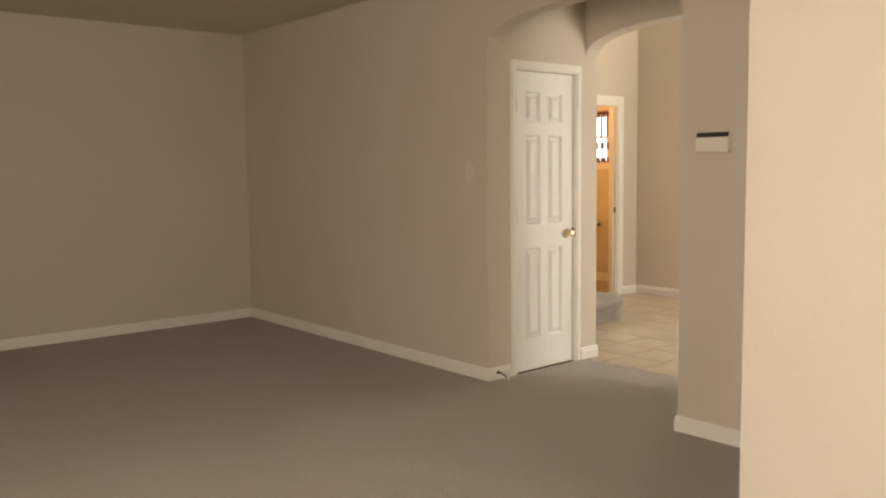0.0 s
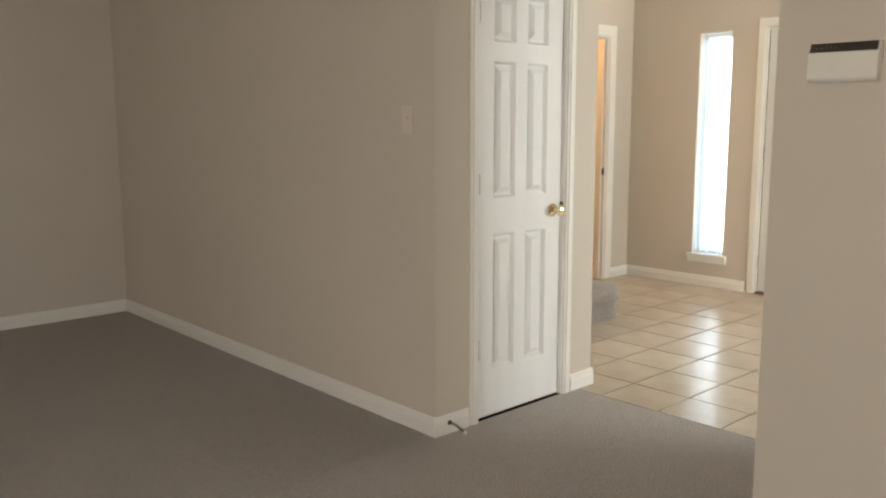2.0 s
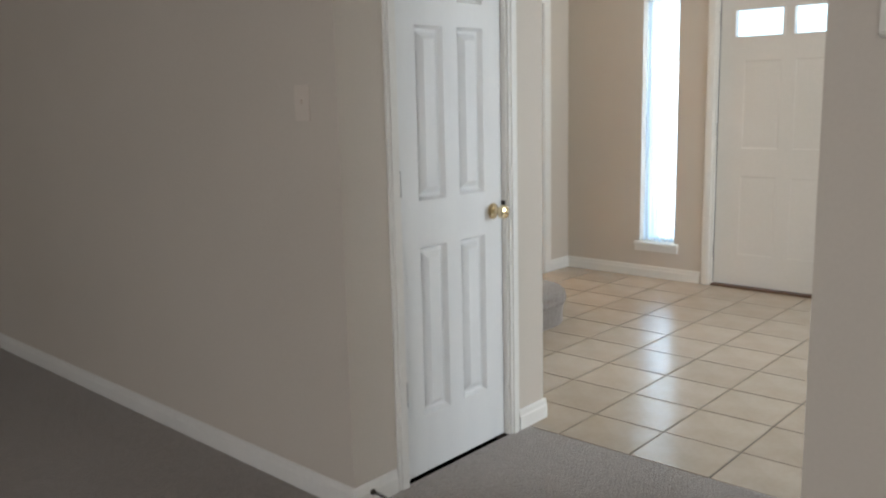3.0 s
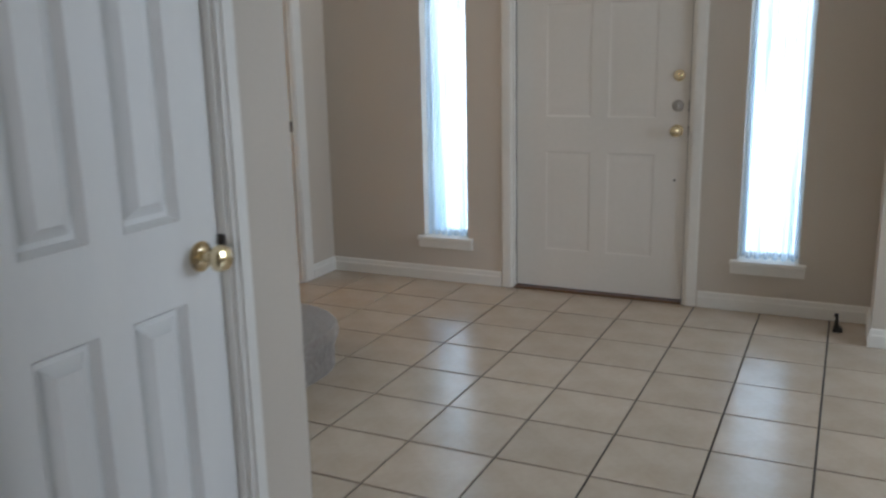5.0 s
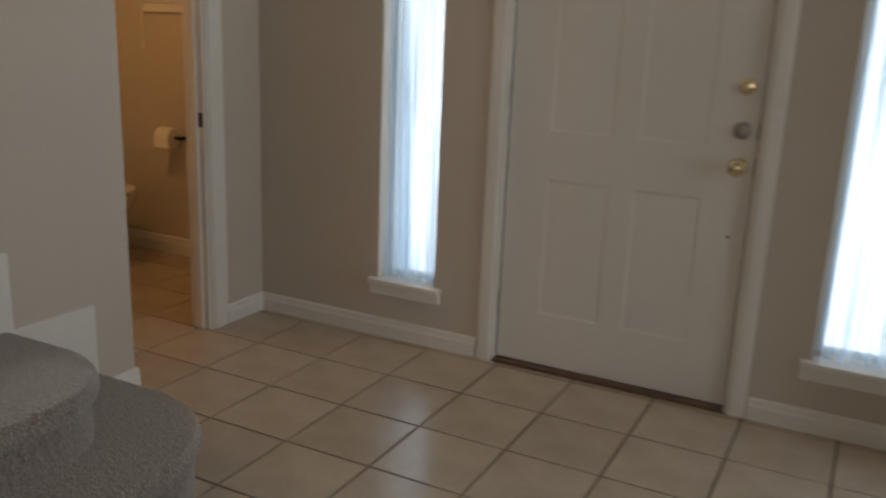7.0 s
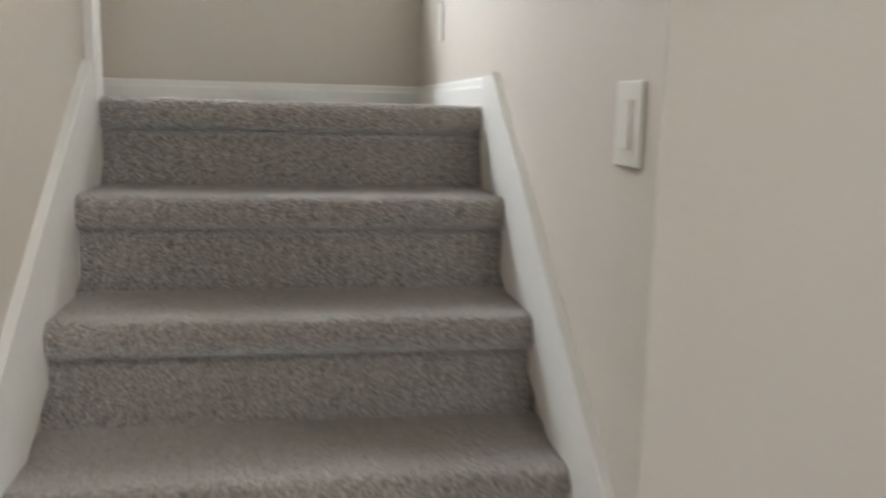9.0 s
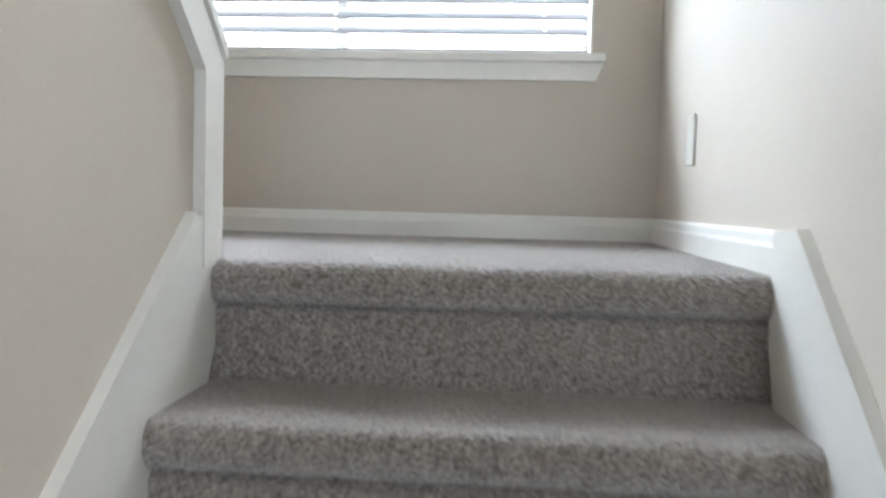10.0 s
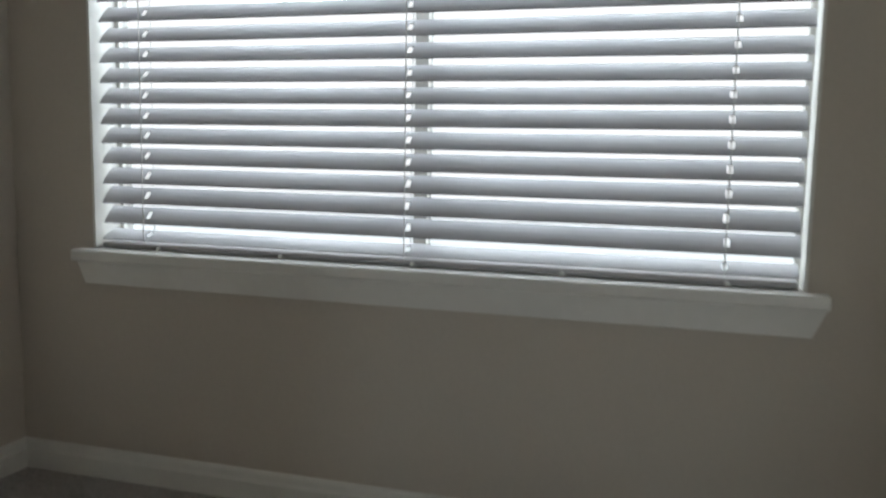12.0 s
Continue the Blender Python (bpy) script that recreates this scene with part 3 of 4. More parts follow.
# ---- windows ----
def pane_window(name, axis, face, out, a0, a1, z0, z1, label, mull=0, rails=0, w=0.028, half_mull=0.022, liner=False, sill=True, sillw=0.035, apron=0.045, stool=0.02, glow=None, depth=0.09, slant=0.0):
    """A window in an opening: frame, panes, stool and apron. face is the room's wall face, out points outdoors."""
    def q(d, a, z):
        return (face + out * d, a, z) if axis == 0 else (a, face + out * d, z)
    def bx(bm, d0, d1, aa, ab, za, zb, bev=0.0):
        d0, d1 = (d0, d1) if out > 0 else (d1, d0)
        box(bm, q(d0, aa, za), q(d1, ab, zb), bev)
    win = thing(name, label, "window", q(0, (a0 + a1) / 2, z0), kind="structure")
    bm = bmesh.new()
    for s in ((a0, a0 + w, z0, z1), (a1 - w, a1, z0, z1), (a0 + w, a1 - w, z0, z0 + w), (a0 + w, a1 - w, z1 - w, z1)):
        bx(bm, depth, depth + 0.035, *s)
    for k in range(mull):
        c = a0 + (a1 - a0) * (k + 1) / (mull + 1)
        bx(bm, depth, depth + 0.035, c - half_mull, c + half_mull, z0 + w, z1 - w)
    for k in range(rails):
        c = z0 + (z1 - z0) * (k + 1) / (rails + 1)
        bx(bm, depth + 0.003, depth + 0.032, a0 + w, a1 - w, c - 0.012, c + 0.012)
    part("window_frame", bm, TRIM, win)
    bm = bmesh.new()
    bx(bm, depth + 0.012, depth + 0.018, a0 + w, a1 - w, z0 + w, z1 - w)
    g = part("pane", bm, GLASS, win)
    g.visible_shadow = False
    # white liners added so the reveal looks brightly lit
    if liner:
        bm = bmesh.new()
        for aa, ab in ((a0, a0 + 0.006), (a1 - 0.006, a1)):
            bx(bm, 0.0, depth, aa, ab, z0, z1 - 0.006)
        bx(bm, 0.0, depth, a0, a1, z1 - 0.006, z1)
        part("lit_reveal_liner", bm, TRIM, win)
    if sill:
        bm = bmesh.new()
        bx(bm, -sillw, depth, a0 - 0.035, a1 + 0.035, z0 - stool, z0 + 0.004, 0.005)
        part("window_sill", bm, TRIM, win)
        bm = bmesh.new()
        e = slant
        out2 = [(a0 - 0.032, z0 - stool), (a1 + 0.032, z0 - stool), (a1 + 0.032 - e, z0 - stool - apron), (a0 - 0.032 + e, z0 - stool - apron)]
        d0, d1 = sorted((face - out * 0.018, face))
        prism(bm, out2, axis, d0, d1)
        part("apron", bm, TRIM, win)
    if glow:
        bm = bmesh.new()
        bx(bm, 0.75, 0.76, a0 - 0.7, a1 + 0.7, z0 - 0.7, z1 + 0.7)
        solid("backdrop", bm, glow, "plain bright outdoor daylight", "backdrop", "structure")
    return win


pane_window("window_entry_left", 1, FY, 1, *WL, WZ0, WZ1, "tall narrow sidelight window with white sill", glow=DAYGLOW)
pane_window("window_entry_right", 1, FY, 1, *WR, WZ0, WZ1, "tall narrow sidelight window with white sill", glow=DAYGLOW)
pane_window("window_bathroom", 1, BATHY, 1, *BW, "small square bathroom window with white sill", mull=1, rails=1, glow=DAYGLOW, apron=0.05)
pane_window("window_landing", 0, WX, -1, *SW, "wide white landing window with deep sill", mull=1, apron=0.05, stool=0.022, slant=0.022, w=0.016, half_mull=0.014, liner=True, glow=STAIRGLOW, depth=0.085)
pane_window("window_living", 1, BY, -1, 2.0, 4.4, 0.75, 2.25, "wide living room window", mull=1, depth=0.06)
pane_window("window_living_side", 0, EX, 1, -3.65, -1.85, 0.75, 2.25, "wide living room side window", mull=1, depth=0.06)
# made-up window that only houses the upper fill lamp
pane_window("window_upper_added", 1, FY, 1, *UW, "high window over the front door", sill=False, mull=1)
# unseen window, added round the side fill lamp
pane_window("window_dining_added", 0, 3.8, 1, 1.7, 3.1, 0.75, 2.25, "plain side room window, unseen, added for fill light", mull=1, depth=0.06)
bm = bmesh.new()
box(bm, (-0.9, FY + 0.9, 1.2), (0.5, FY + 0.91, 2.4))
solid("backdrop_porch", bm, DAYGLOW, "plain bright outdoor daylight", "backdrop", "structure")


def sheer(name, a0, a1, seed):
    """Gathered sheer panel on a rod at top and bottom, drawn in slightly at its lower hem."""
    rnd = random.Random(seed)
    cur = thing(name, "white sheer gathered sidelight curtain panel on rods", "curtain", ((a0 + a1) / 2, FY + 0.045, WZ0), group="sidelight curtains")
    nu, nv = 72, 40
    ph = [rnd.uniform(0, 6.28) for _ in range(6)]
    z0, z1 = WZ0 + 0.006, WZ1 - 0.03
    bm = bmesh.new()
    rows = []
    for j in range(nv + 1):
        v = j / nv
        row = []
        for i in range(nu + 1):
            u = i / nu
            uu = 0.5 + (u - 0.5) * (1 - 0.03 * math.sin(math.pi * v)) + 0.012 * math.sin(5 * v + ph[0])
            fold = 0.015 * math.sin(2 * math.pi * 6.2 * u + ph[1] + 0.9 * math.sin(2.1 * v + ph[2])) + 0.006 * math.sin(2 * math.pi * 14 * u + ph[3] + 1.7 * v) + 0.004 * math.sin(2 * math.pi * 2.3 * u + ph[4])
            fold *= 0.55 + 0.45 * math.cos(2 * math.pi * v) ** 2
            hem = 0.005 * (0.5 + 0.5 * math.sin(2 * math.pi * 6.2 * u + ph[1])) * (1 - v) ** 14
            row.append(bm.verts.new((a0 + 0.012 + (a1 - a0 - 0.024) * uu, FY + 0.045 + fold, z0 + hem + (z1 - z0) * v)))
        rows.append(row)
    for r0, r1 in zip(rows, rows[1:]):
        for i in range(nu):
            bm.faces.new((r0[i], r0[i + 1], r1[i + 1], r1[i]))
    part("cloth", bm, SHEER, cur, smooth=True)
    for z in (z0 + 0.012, z1 - 0.012):
        bm = bmesh.new()
        lathe(bm, [(0.003, a0), (0.003, a1)], (0, FY + 0.045, z), "x", 10)
        part("rod", bm, TRIM, cur, "thin white curtain rod")


sheer("curtain", *WL, 3)
sheer("curtain", *WR, 8)

# bathroom valance: dark patterned cloth with lighter gaps
val = thing("window_valance", "brown and red patterned cloth valance with tassels", "valance", (-2.75, BATHY - 0.02, 1.48))
for k in range(7):
    a = BW[0] + 0.02 + k * 0.083
    for z0, z1, w in ((1.98, 2.05, 0.083), (1.76 - 0.03 * (k % 2), 1.98, 0.022), (1.60, 1.68, 0.05), (1.44, 1.50, 0.075)):
        bm = bmesh.new()
        n = 6
        for i in range(n):
            xa, xb = a + w * i / n, a + w * (i + 1) / n
            ya, yb = (BATHY - 0.012 - 0.01 * math.sin(2.2 * math.pi * t / n + k) for t in (i, i + 1))
            bm.faces.new([bm.verts.new(p) for p in ((xa, ya, z0), (xb, yb, z0), (xb, yb, z1), (xa, ya, z1))])
        bmesh.ops.remove_doubles(bm, verts=bm.verts, dist=1e-5)
        bmesh.ops.solidify(bm, geom=bm.faces[:], thickness=0.003)
        part("cloth_strip", bm, VALANCE, val)

bm = bmesh.new()
lathe(bm, [(0.0016, 1.20), (0.0016, 2.0)], (BW[0] - 0.05, BATHY - 0.012, 0), "z", 8)
lathe(bm, [(0.002, 1.205), (0.006, 1.19), (0.007, 1.165), (0.004, 1.16)], (BW[0] - 0.05, BATHY - 0.012, 0), "z", 12)
box(bm, (BW[0] - 0.055, BATHY - 0.016, 1.998), (BW[0] + 0.03, BATHY - 0.010, 2.006))
part("pull_cord", bm, CORD, val, "thin hanging pull cord with tassel", True)

# ---- landing blind ----
blind = thing("window_blind", "white horizontal slat blind, lowered and half open", "blind", (WX - 0.03, 1.22, SW[2]))
BX0 = WX - 0.035
half, tilt, pitch = 0.0245, radians(44), 0.0435
bm = bmesh.new()
CORDS = (0.63, 1.235, 1.84)


def slat_piece(bm, s0, s1, ya, yb):
    """A length of curved slat between two places across its depth."""
    n = 5
    top = [s0 + (s1 - s0) * i / (n - 1) for i in range(n)]
    crown = lambda q: 0.0022 * (1 - q * q)
    edge = [(q, crown(q)) for q in top] + [(q, crown(q) - 0.0026) for q in reversed(top)]
    prof = [(-(math.cos(tilt) * q * half - math.sin(tilt) * c), math.sin(tilt) * q * half + math.cos(tilt) * c) for q, c in edge]
    ends = [[bm.verts.new((x, y - 1.22, z)) for x, z in prof] for y in (ya, yb)]
    k = len(prof)
    for i in range(k):
        bm.faces.new((ends[0][i], ends[0][(i + 1) % k], ends[1][(i + 1) % k], ends[1][i]))
    bm.faces.new(ends[0])
    bm.faces.new(ends[1])


cuts = [SW[0] + 0.014] + [v for y in CORDS for v in (y - 0.005, y + 0.005)] + [SW[1] - 0.014]
for i, (ya, yb) in enumerate(zip(cuts, cuts[1:])):
    if i % 2 == 0:
        slat_piece(bm, -1, 1, ya, yb)
    else:
        slat_piece(bm, -1, -0.42, ya, yb)
        slat_piece(bm, 0.42, 1, ya, yb)
bmesh.ops.recalc_face_normals(bm, faces=bm.faces)
slat_mesh = mesh_of("slat", bm, SLAT)
rnd = random.Random(5)
count = int((SW[3] - 0.07 - SW[2] - 0.05) / pitch)
for i in range(count):
    s = new("slat", slat_mesh)
    s.parent = blind
    s.location = (BX0 - (WX - 0.03), rnd.uniform(-0.002, 0.002), 0.036 + pitch * i)
    # the lowest slat lies flatter, on the bottom rail
    s.rotation_euler = (rnd.uniform(-0.0012, 0.0012), rnd.uniform(-0.03, 0.03) - (radians(22) if i == 0 else 0), 0)
bm = bmesh.new()
box(bm, (BX0 - 0.024, SW[0] + 0.014, SW[2] + 0.0055), (BX0 + 0.024, SW[1] - 0.014, SW[2] + 0.018), 0.004)
part("bottom_rail", bm, SLAT, blind)
bm = bmesh.new()
box(bm, (BX0 - 0.028, SW[0] + 0.01, SW[3] - 0.055), (BX0 + 0.028, SW[1] - 0.01, SW[3] - 0.004), 0.004)
part("head_rail", bm, SLAT, blind)
for y in CORDS:
    for dx in (-0.02, 0.021):
        bm = bmesh.new()
        lathe(bm, [(0.0013, SW[2] + 0.02), (0.0013, SW[3] - 0.05)], (BX0 + dx, y, 0), "z", 6)
        part("ladder_cord", bm, CORD, blind)
for y in (0.67, 0.965, 1.255, 1.55, 1.845):
    bm = bmesh.new()
    lathe(bm, [(0.008, 0.0), (0.007, 0.006), (0.003, 0.009)], (BX0 + 0.022, y, SW[2] + 0.005), "z", 12)
    part("cord_button", bm, CORD, blind)

# ---- stairs ----
stairs = thing("staircase", "carpeted staircase with two rounded starter steps and a landing", "stairs", (-1.9, 1.7, 0), kind="structure")
NOSE = {1: -0.905, 2: -1.10, 3: -1.585, 4: -1.895, 5: -2.148, 6: -2.395, 7: -2.642}


def tread_profile(x, z, back, nose=0.07, over=0.022):
    """Side outline of a carpeted step (x, z): rounded nosing above a set-back riser."""
    r = nose / 2
    pts = [(back, z), (x - r * 0.9, z)]
    for i in range(1, 9):
        a = math.pi / 2 - math.pi * i / 9
        pts.append((x - r * 0.9 + math.cos(a) * r * 0.9, z - r + math.sin(a) * r))
    pts += [(x - over - 0.012, z - nose), (x - over, z - nose - 0.012), (x - over, z - RISE - 0.02), (back, z - RISE - 0.02)]
    return pts


for k in range(3, 8):
    bm = bmesh.new()
    nxt = NOSE.get(k + 1, WX - 0.001) - 0.03
    ya, yb = SL + 0.001, SR - 0.001
    prism(bm, tread_profile(NOSE[k], RISE * k, nxt), 1, ya, yb)
    part("step", bm, CARPET, stairs, "taupe carpeted step with rounded nosing", True)
bm = bmesh.new()
box(bm, (WX, 0.30, LZ - 0.1), (-2.72, SL + 0.001, LZ))
part("landing", bm, CARPET, stairs, "taupe carpeted landing")
for i in range(3):
    bm = bmesh.new()
    prism(bm, [(-2.55 + 0.25 * i, LZ + RISE * i), (-2.55 + 0.25 * i, LZ + RISE * (i + 1)), (-2.28 + 0.25 * i, LZ + RISE * (i + 1)), (-2.28 + 0.25 * i, LZ + RISE * i)], 1, 0.302, 1.19)
    part("upper_step", bm, CARPET, stairs, "taupe carpeted step")


def starter(k, front, right, rad, back):
    """A starter step whose outer corner sweeps round to the wall, with a soft rolled edge."""
    def outline(off):
        r = rad + off
        pts = [(back, 0.98), (front + off, 0.98)]
        for i in range(0, 17):
            a = math.pi / 2 * i / 16
            pts.append((front - rad + math.cos(a) * r, right - rad + math.sin(a) * r))
        pts.append((back, right + off))
        return pts
    z = RISE * k
    levels = [(-0.022, z - RISE - 0.01), (-0.022, z - 0.078), (-0.008, z - 0.07), (0, z - 0.052), (0.001, z - 0.036), (-0.004, z - 0.016), (-0.014, z - 0.004), (-0.032, z)]
    bm = bmesh.new()
    rings = [[bm.verts.new((x, y, zz)) for x, y in outline(off)] for off, zz in levels]
    n = len(rings[0])
    for r0, r1 in zip(rings, rings[1:]):
        for i in range(n):
            bm.faces.new((r0[i], r0[(i + 1) % n], r1[(i + 1) % n], r1[i]))
    bm.faces.new(rings[0])
    bm.faces.new(rings[-1])
    bmesh.ops.recalc_face_normals(bm, faces=bm.faces)
    part("starter_step", bm, CARPET, stairs, "taupe carpeted starter step with rounded corner", True)


starter(1, NOSE[1], 2.56, 0.38, SX - 0.001)
starter(2, NOSE[2], 2.33, 0.30, SX - 0.001)
bm = bmesh.new()
prism(bm, tread_profile(NOSE[3], RISE * 3, SX + 0.001), 1, SR - 0.001, SR + 0.045)
part("step_end", bm, CARPET, stairs, smooth=True)

# stringer skirts on both sides, and the stepped trim on the wall end
for y0, y1 in ((SR - 0.016, SR), (SL, SL + 0.016)):
    bm = bmesh.new()
    lo, hi = (-1.68, 0.735), (-2.55 if y1 == SR else -2.575, LZ + 0.07)
    xe = -2.66 if y1 == SR else -2.684
    prism(bm, [(lo[0], RISE * 3 - 0.01), (lo[0], lo[1]), (hi[0], hi[1]), (xe, LZ + (0.068 if y1 == SR else 0.06)), (xe, LZ - 0.1), (-2.60, LZ - 0.25)], 1, y0, y1)
    part("stringer", bm, TRIM, stairs, "white painted stair skirt board")
    bm = bmesh.new()
    prism(bm, [(lo[0], lo[1]), (lo[0], lo[1] + 0.005), (hi[0] - 0.002, hi[1] + 0.005), (hi[0], hi[1])], 1, y0 - (0.002 if y1 == SR else 0), y1 + (0.002 if y1 != SR else 0))
    part("stringer_cap", bm, TRIM, stairs)
bm = bmesh.new()
for lo, hi in (((SX, SR - 0.01, RISE * 3 - 0.05), (SX + 0.014, 2.335, 0.625)), ((SX, 2.335 - 0.075, 0.30), (SX + 0.014, 2.335, RISE * 3 - 0.05)), ((SX, 2.335, RISE - 0.02), (SX + 0.014, 2.56, 0.375)), ((SX, 2.56, 0.0), (SX + 0.014, 2.64, 0.375)), ((SX, 2.64, 0.0), (SX + 0.0138, 2.661, 0.085))):
    box(bm, lo, hi)
part("stepped_trim", bm, TRIM, stairs, "white stepped trim board")

# ---- knee wall, newel and balusters ----
KX, KZ, SLOPE = -2.685, 1.662, RISE / 0.248
kx1 = -1.82
bm = bmesh.new()
prism(bm, [(KX + 0.02, LZ - 0.3), (KX + 0.02, KZ - 0.02), (kx1, KZ - 0.02 + SLOPE * (kx1 - KX)), (kx1, LZ - 0.3 - 0.6)], 1, SL - 0.12, SL)
solid("wall_knee", bm, PAINT, "beige sloping half wall beside the stairs", "wall", "structure")
trim = thing("knee_wall_trim", "white painted cap and end boards of the half wall", "trim", (KX, SL - 0.06, LZ), kind="structure")
bm = bmesh.new()
prism(bm, [(KX - 0.006, KZ - 0.006), (KX - 0.006, KZ + 0.016), (kx1, KZ + 0.016 + SLOPE * (kx1 - KX)), (kx1, KZ - 0.006 + SLOPE * (kx1 - KX))], 1, SL - 0.135, SL + 0.022)
part("cap", bm, TRIM, trim)
bm = bmesh.new()
prism(bm, [(KX + 0.002, KZ - 0.012), (kx1, KZ - 0.012 + SLOPE * (kx1 - KX)), (kx1, KZ - 0.10 + SLOPE * (kx1 - KX)), (KX + 0.08, KZ - 0.035), (KX + 0.08, LZ - 0.01), (KX + 0.002, LZ - 0.01)], 1, SL, SL + 0.0185)
part("side_board", bm, TRIM, trim)
bm = bmesh.new()
box(bm, (KX, SL - 0.125, LZ - 0.002), (KX + 0.02, SL + 0.018, KZ - 0.012))
part("end_board", bm, TRIM, trim)

NX, NY = -2.752, 1.203
newel = thing("newel_post", "orange-brown stained wooden turned newel post", "newel post", (NX, NY, LZ))
bm = bmesh.new()
s = 0.043
box(bm, (NX - s, NY - s, LZ), (NX + s, NY + s, 1.76), 0.004)
base = part("base_block", bm, WOOD, newel)
bm = bmesh.new()
lathe(bm, [(0.040, 1.76), (0.040, 1.768), (0.033, 1.773), (0.040, 1.778), (0.043, 1.786), (0.039, 1.795), (0.031, 1.799), (0.0325, 1.85), (0.0345, 1.90), (0.034, 2.06), (0.030, 2.24), (0.028, 2.3), (0.036, 2.31), (0.036, 2.33)], (NX, NY, 0))
part("turned_shaft", bm, WOOD, newel, smooth=True)
bm = bmesh.new()
box(bm, (NX - s, NY - s, 2.33), (NX + s, NY + s, 2.52), 0.004)
part("top_block", bm, WOOD, newel)
bal = thing("baluster", "white turned wooden baluster on the sloped cap", "baluster", (-2.60, SL - 0.06, 1.80), group="stair balusters")
bm = bmesh.new()
x, y = -2.60, SL - 0.06
box(bm, (x - 0.017, y - 0.017, KZ + SLOPE * 0.085), (x + 0.017, y + 0.017, 1.85), 0.002)
lathe(bm, [(0.0155, 1.85), (0.010, 1.858), (0.0165, 1.87), (0.0165, 1.876), (0.0105, 1.888), (0.0145, 1.90), (0.0105, 1.912), (0.0135, 1.935), (0.0165, 1.98), (0.011, 2.25), (0.012, 2.62)], (x, y, 0), steps=16)
part("spindle", bm, TRIM, bal, smooth=True)
for i in range(1, 6):
    copy_thing(bal, Matrix.Translation((-2.60 + 0.125 * i, SL - 0.06, 1.80 + SLOPE * 0.125 * i)))
rail = thing("handrail", "orange-brown stained wooden handrail", "handrail", (-2.84, SL - 0.06, 2.45))
bm = bmesh.new()
prism(bm, [(-2.82, 2.42), (-2.82, 2.48), (kx1, 2.48 + SLOPE * (kx1 + 2.82)), (kx1, 2.42 + SLOPE * (kx1 + 2.82))], 1, SL - 0.09, SL - 0.03)
part("rail", bm, WOOD, rail)


# ---- small fittings ----
def plate(name, axis, face, out, a, z, label, category, kind_="switch", w=0.07, h=0.115, mat=None):
    mat = mat or PLASTIC
    ob = thing(name, label, category, (face, a, z) if axis == 0 else (a, face, z))
    def bx(bm, d0, d1, aa, ab, za, zb, bev=0.0):
        d0, d1 = sorted((face + out * d0, face + out * d1))
        box(bm, (d0, aa, za) if axis == 0 else (aa, d0, za), (d1, ab, zb) if axis == 0 else (ab, d1, zb), bev)
    bm = bmesh.new()
    bx(bm, 0, 0.006, a - w / 2, a + w / 2, z - h / 2, z + h / 2, 0.002)
    pl = part("cover_plate", bm, mat, ob)
    if kind_ == "switch":
        bm = bmesh.new()
        bx(bm, 0.006, 0.014, a - 0.005, a + 0.005, z - 0.004, z + 0.012, 0.001)
        part("toggle", bm, mat, pl)
    elif kind_ == "rocker":
        bm = bmesh.new()
        bx(bm, 0.006, 0.010, a - 0.017, a + 0.017, z - 0.034, z + 0.034, 0.002)
        part("rocker", bm, PLASTIC, pl)
    elif kind_ == "outlet":
        for dz in (-0.024, 0.024):
            bm = bmesh.new()
            bx(bm, 0.006, 0.009, a - 0.016, a + 0.016, z + dz - 0.014, z + dz + 0.014, 0.003)
            part("socket", bm, PLASTIC, pl)
            for da in (-0.006, 0.006):
                bm = bmesh.new()
                bx(bm, 0.009, 0.0095, a + da - 0.0012, a + da + 0.0012, z + dz - 0.004, z + dz + 0.006)
                part("slot", bm, BLACK, pl)
    return ob


plate("light_switch", 1, 0.0, -1, -0.165, 1.36, "beige toggle switch plate, close to the wall colour", "light switch", mat=ALMOND)
plate("outlet", 1, 0.0, -1, 1.97, 0.258, "ivory duplex outlet low on the beige wall", "outlet", "outlet")
plate("stair_switch", 1, SR, -1, -1.775, 1.317, "white rocker switch plate on the stair wall", "light switch", "rocker", 0.085, 0.115)
plate("landing_plate", 1, SR, -1, -3.345, 1.594, "white blank cover plate on the landing wall", "cover plate", "blank", 0.075, 0.115)

kp = thing("alarm_keypad", "ivory alarm keypad with dark display strip, on the wall", "keypad", (1.637, -0.02, 1.51))
bm = bmesh.new()
prism(bm, [(0, 1.458), (-0.032, 1.458), (-0.040, 1.466), (-0.034, 1.535), (-0.024, 1.562), (0, 1.562)], 0, 1.545, 1.728)
bmesh.ops.bevel(bm, geom=bm.edges[:], offset=0.002, segments=2, affect="EDGES")
kb = part("case", bm, PLASTIC, kp)
bm = bmesh.new()
prism(bm, [(-0.0335, 1.536), (-0.036, 1.536), (-0.0265, 1.5605), (-0.024, 1.5605)], 0, 1.548, 1.725)
part("display_strip", bm, KEYBAR, kb, "dark brown display strip")
for i in range(5):
    bm = bmesh.new()
    x = 1.566 + i * 0.012
    prism(bm, [(-0.0335, 1.5465), (-0.0342, 1.5465), (-0.0332, 1.549), (-0.0325, 1.549)], 0, x, x + 0.005)
    part("indicator", bm, MARK, kb, "small grey indicator mark")

ds = thing("door_stop", "black rubber door holder standing on the tile floor", "door stop", (1.015, 3.615, 0))
bm = bmesh.new()
prism(bm, [(0.992, 0.0), (1.038, 0.0), (1.034, 0.02), (1.018, 0.03), (1.014, 0.075), (1.004, 0.078), (0.998, 0.03)], 1, 3.60, 3.63)
bmesh.ops.bevel(bm, geom=bm.edges[:], offset=0.003, segments=2, affect="EDGES")
part("wedge", bm, BLACK, ds)
bm = bmesh.new()
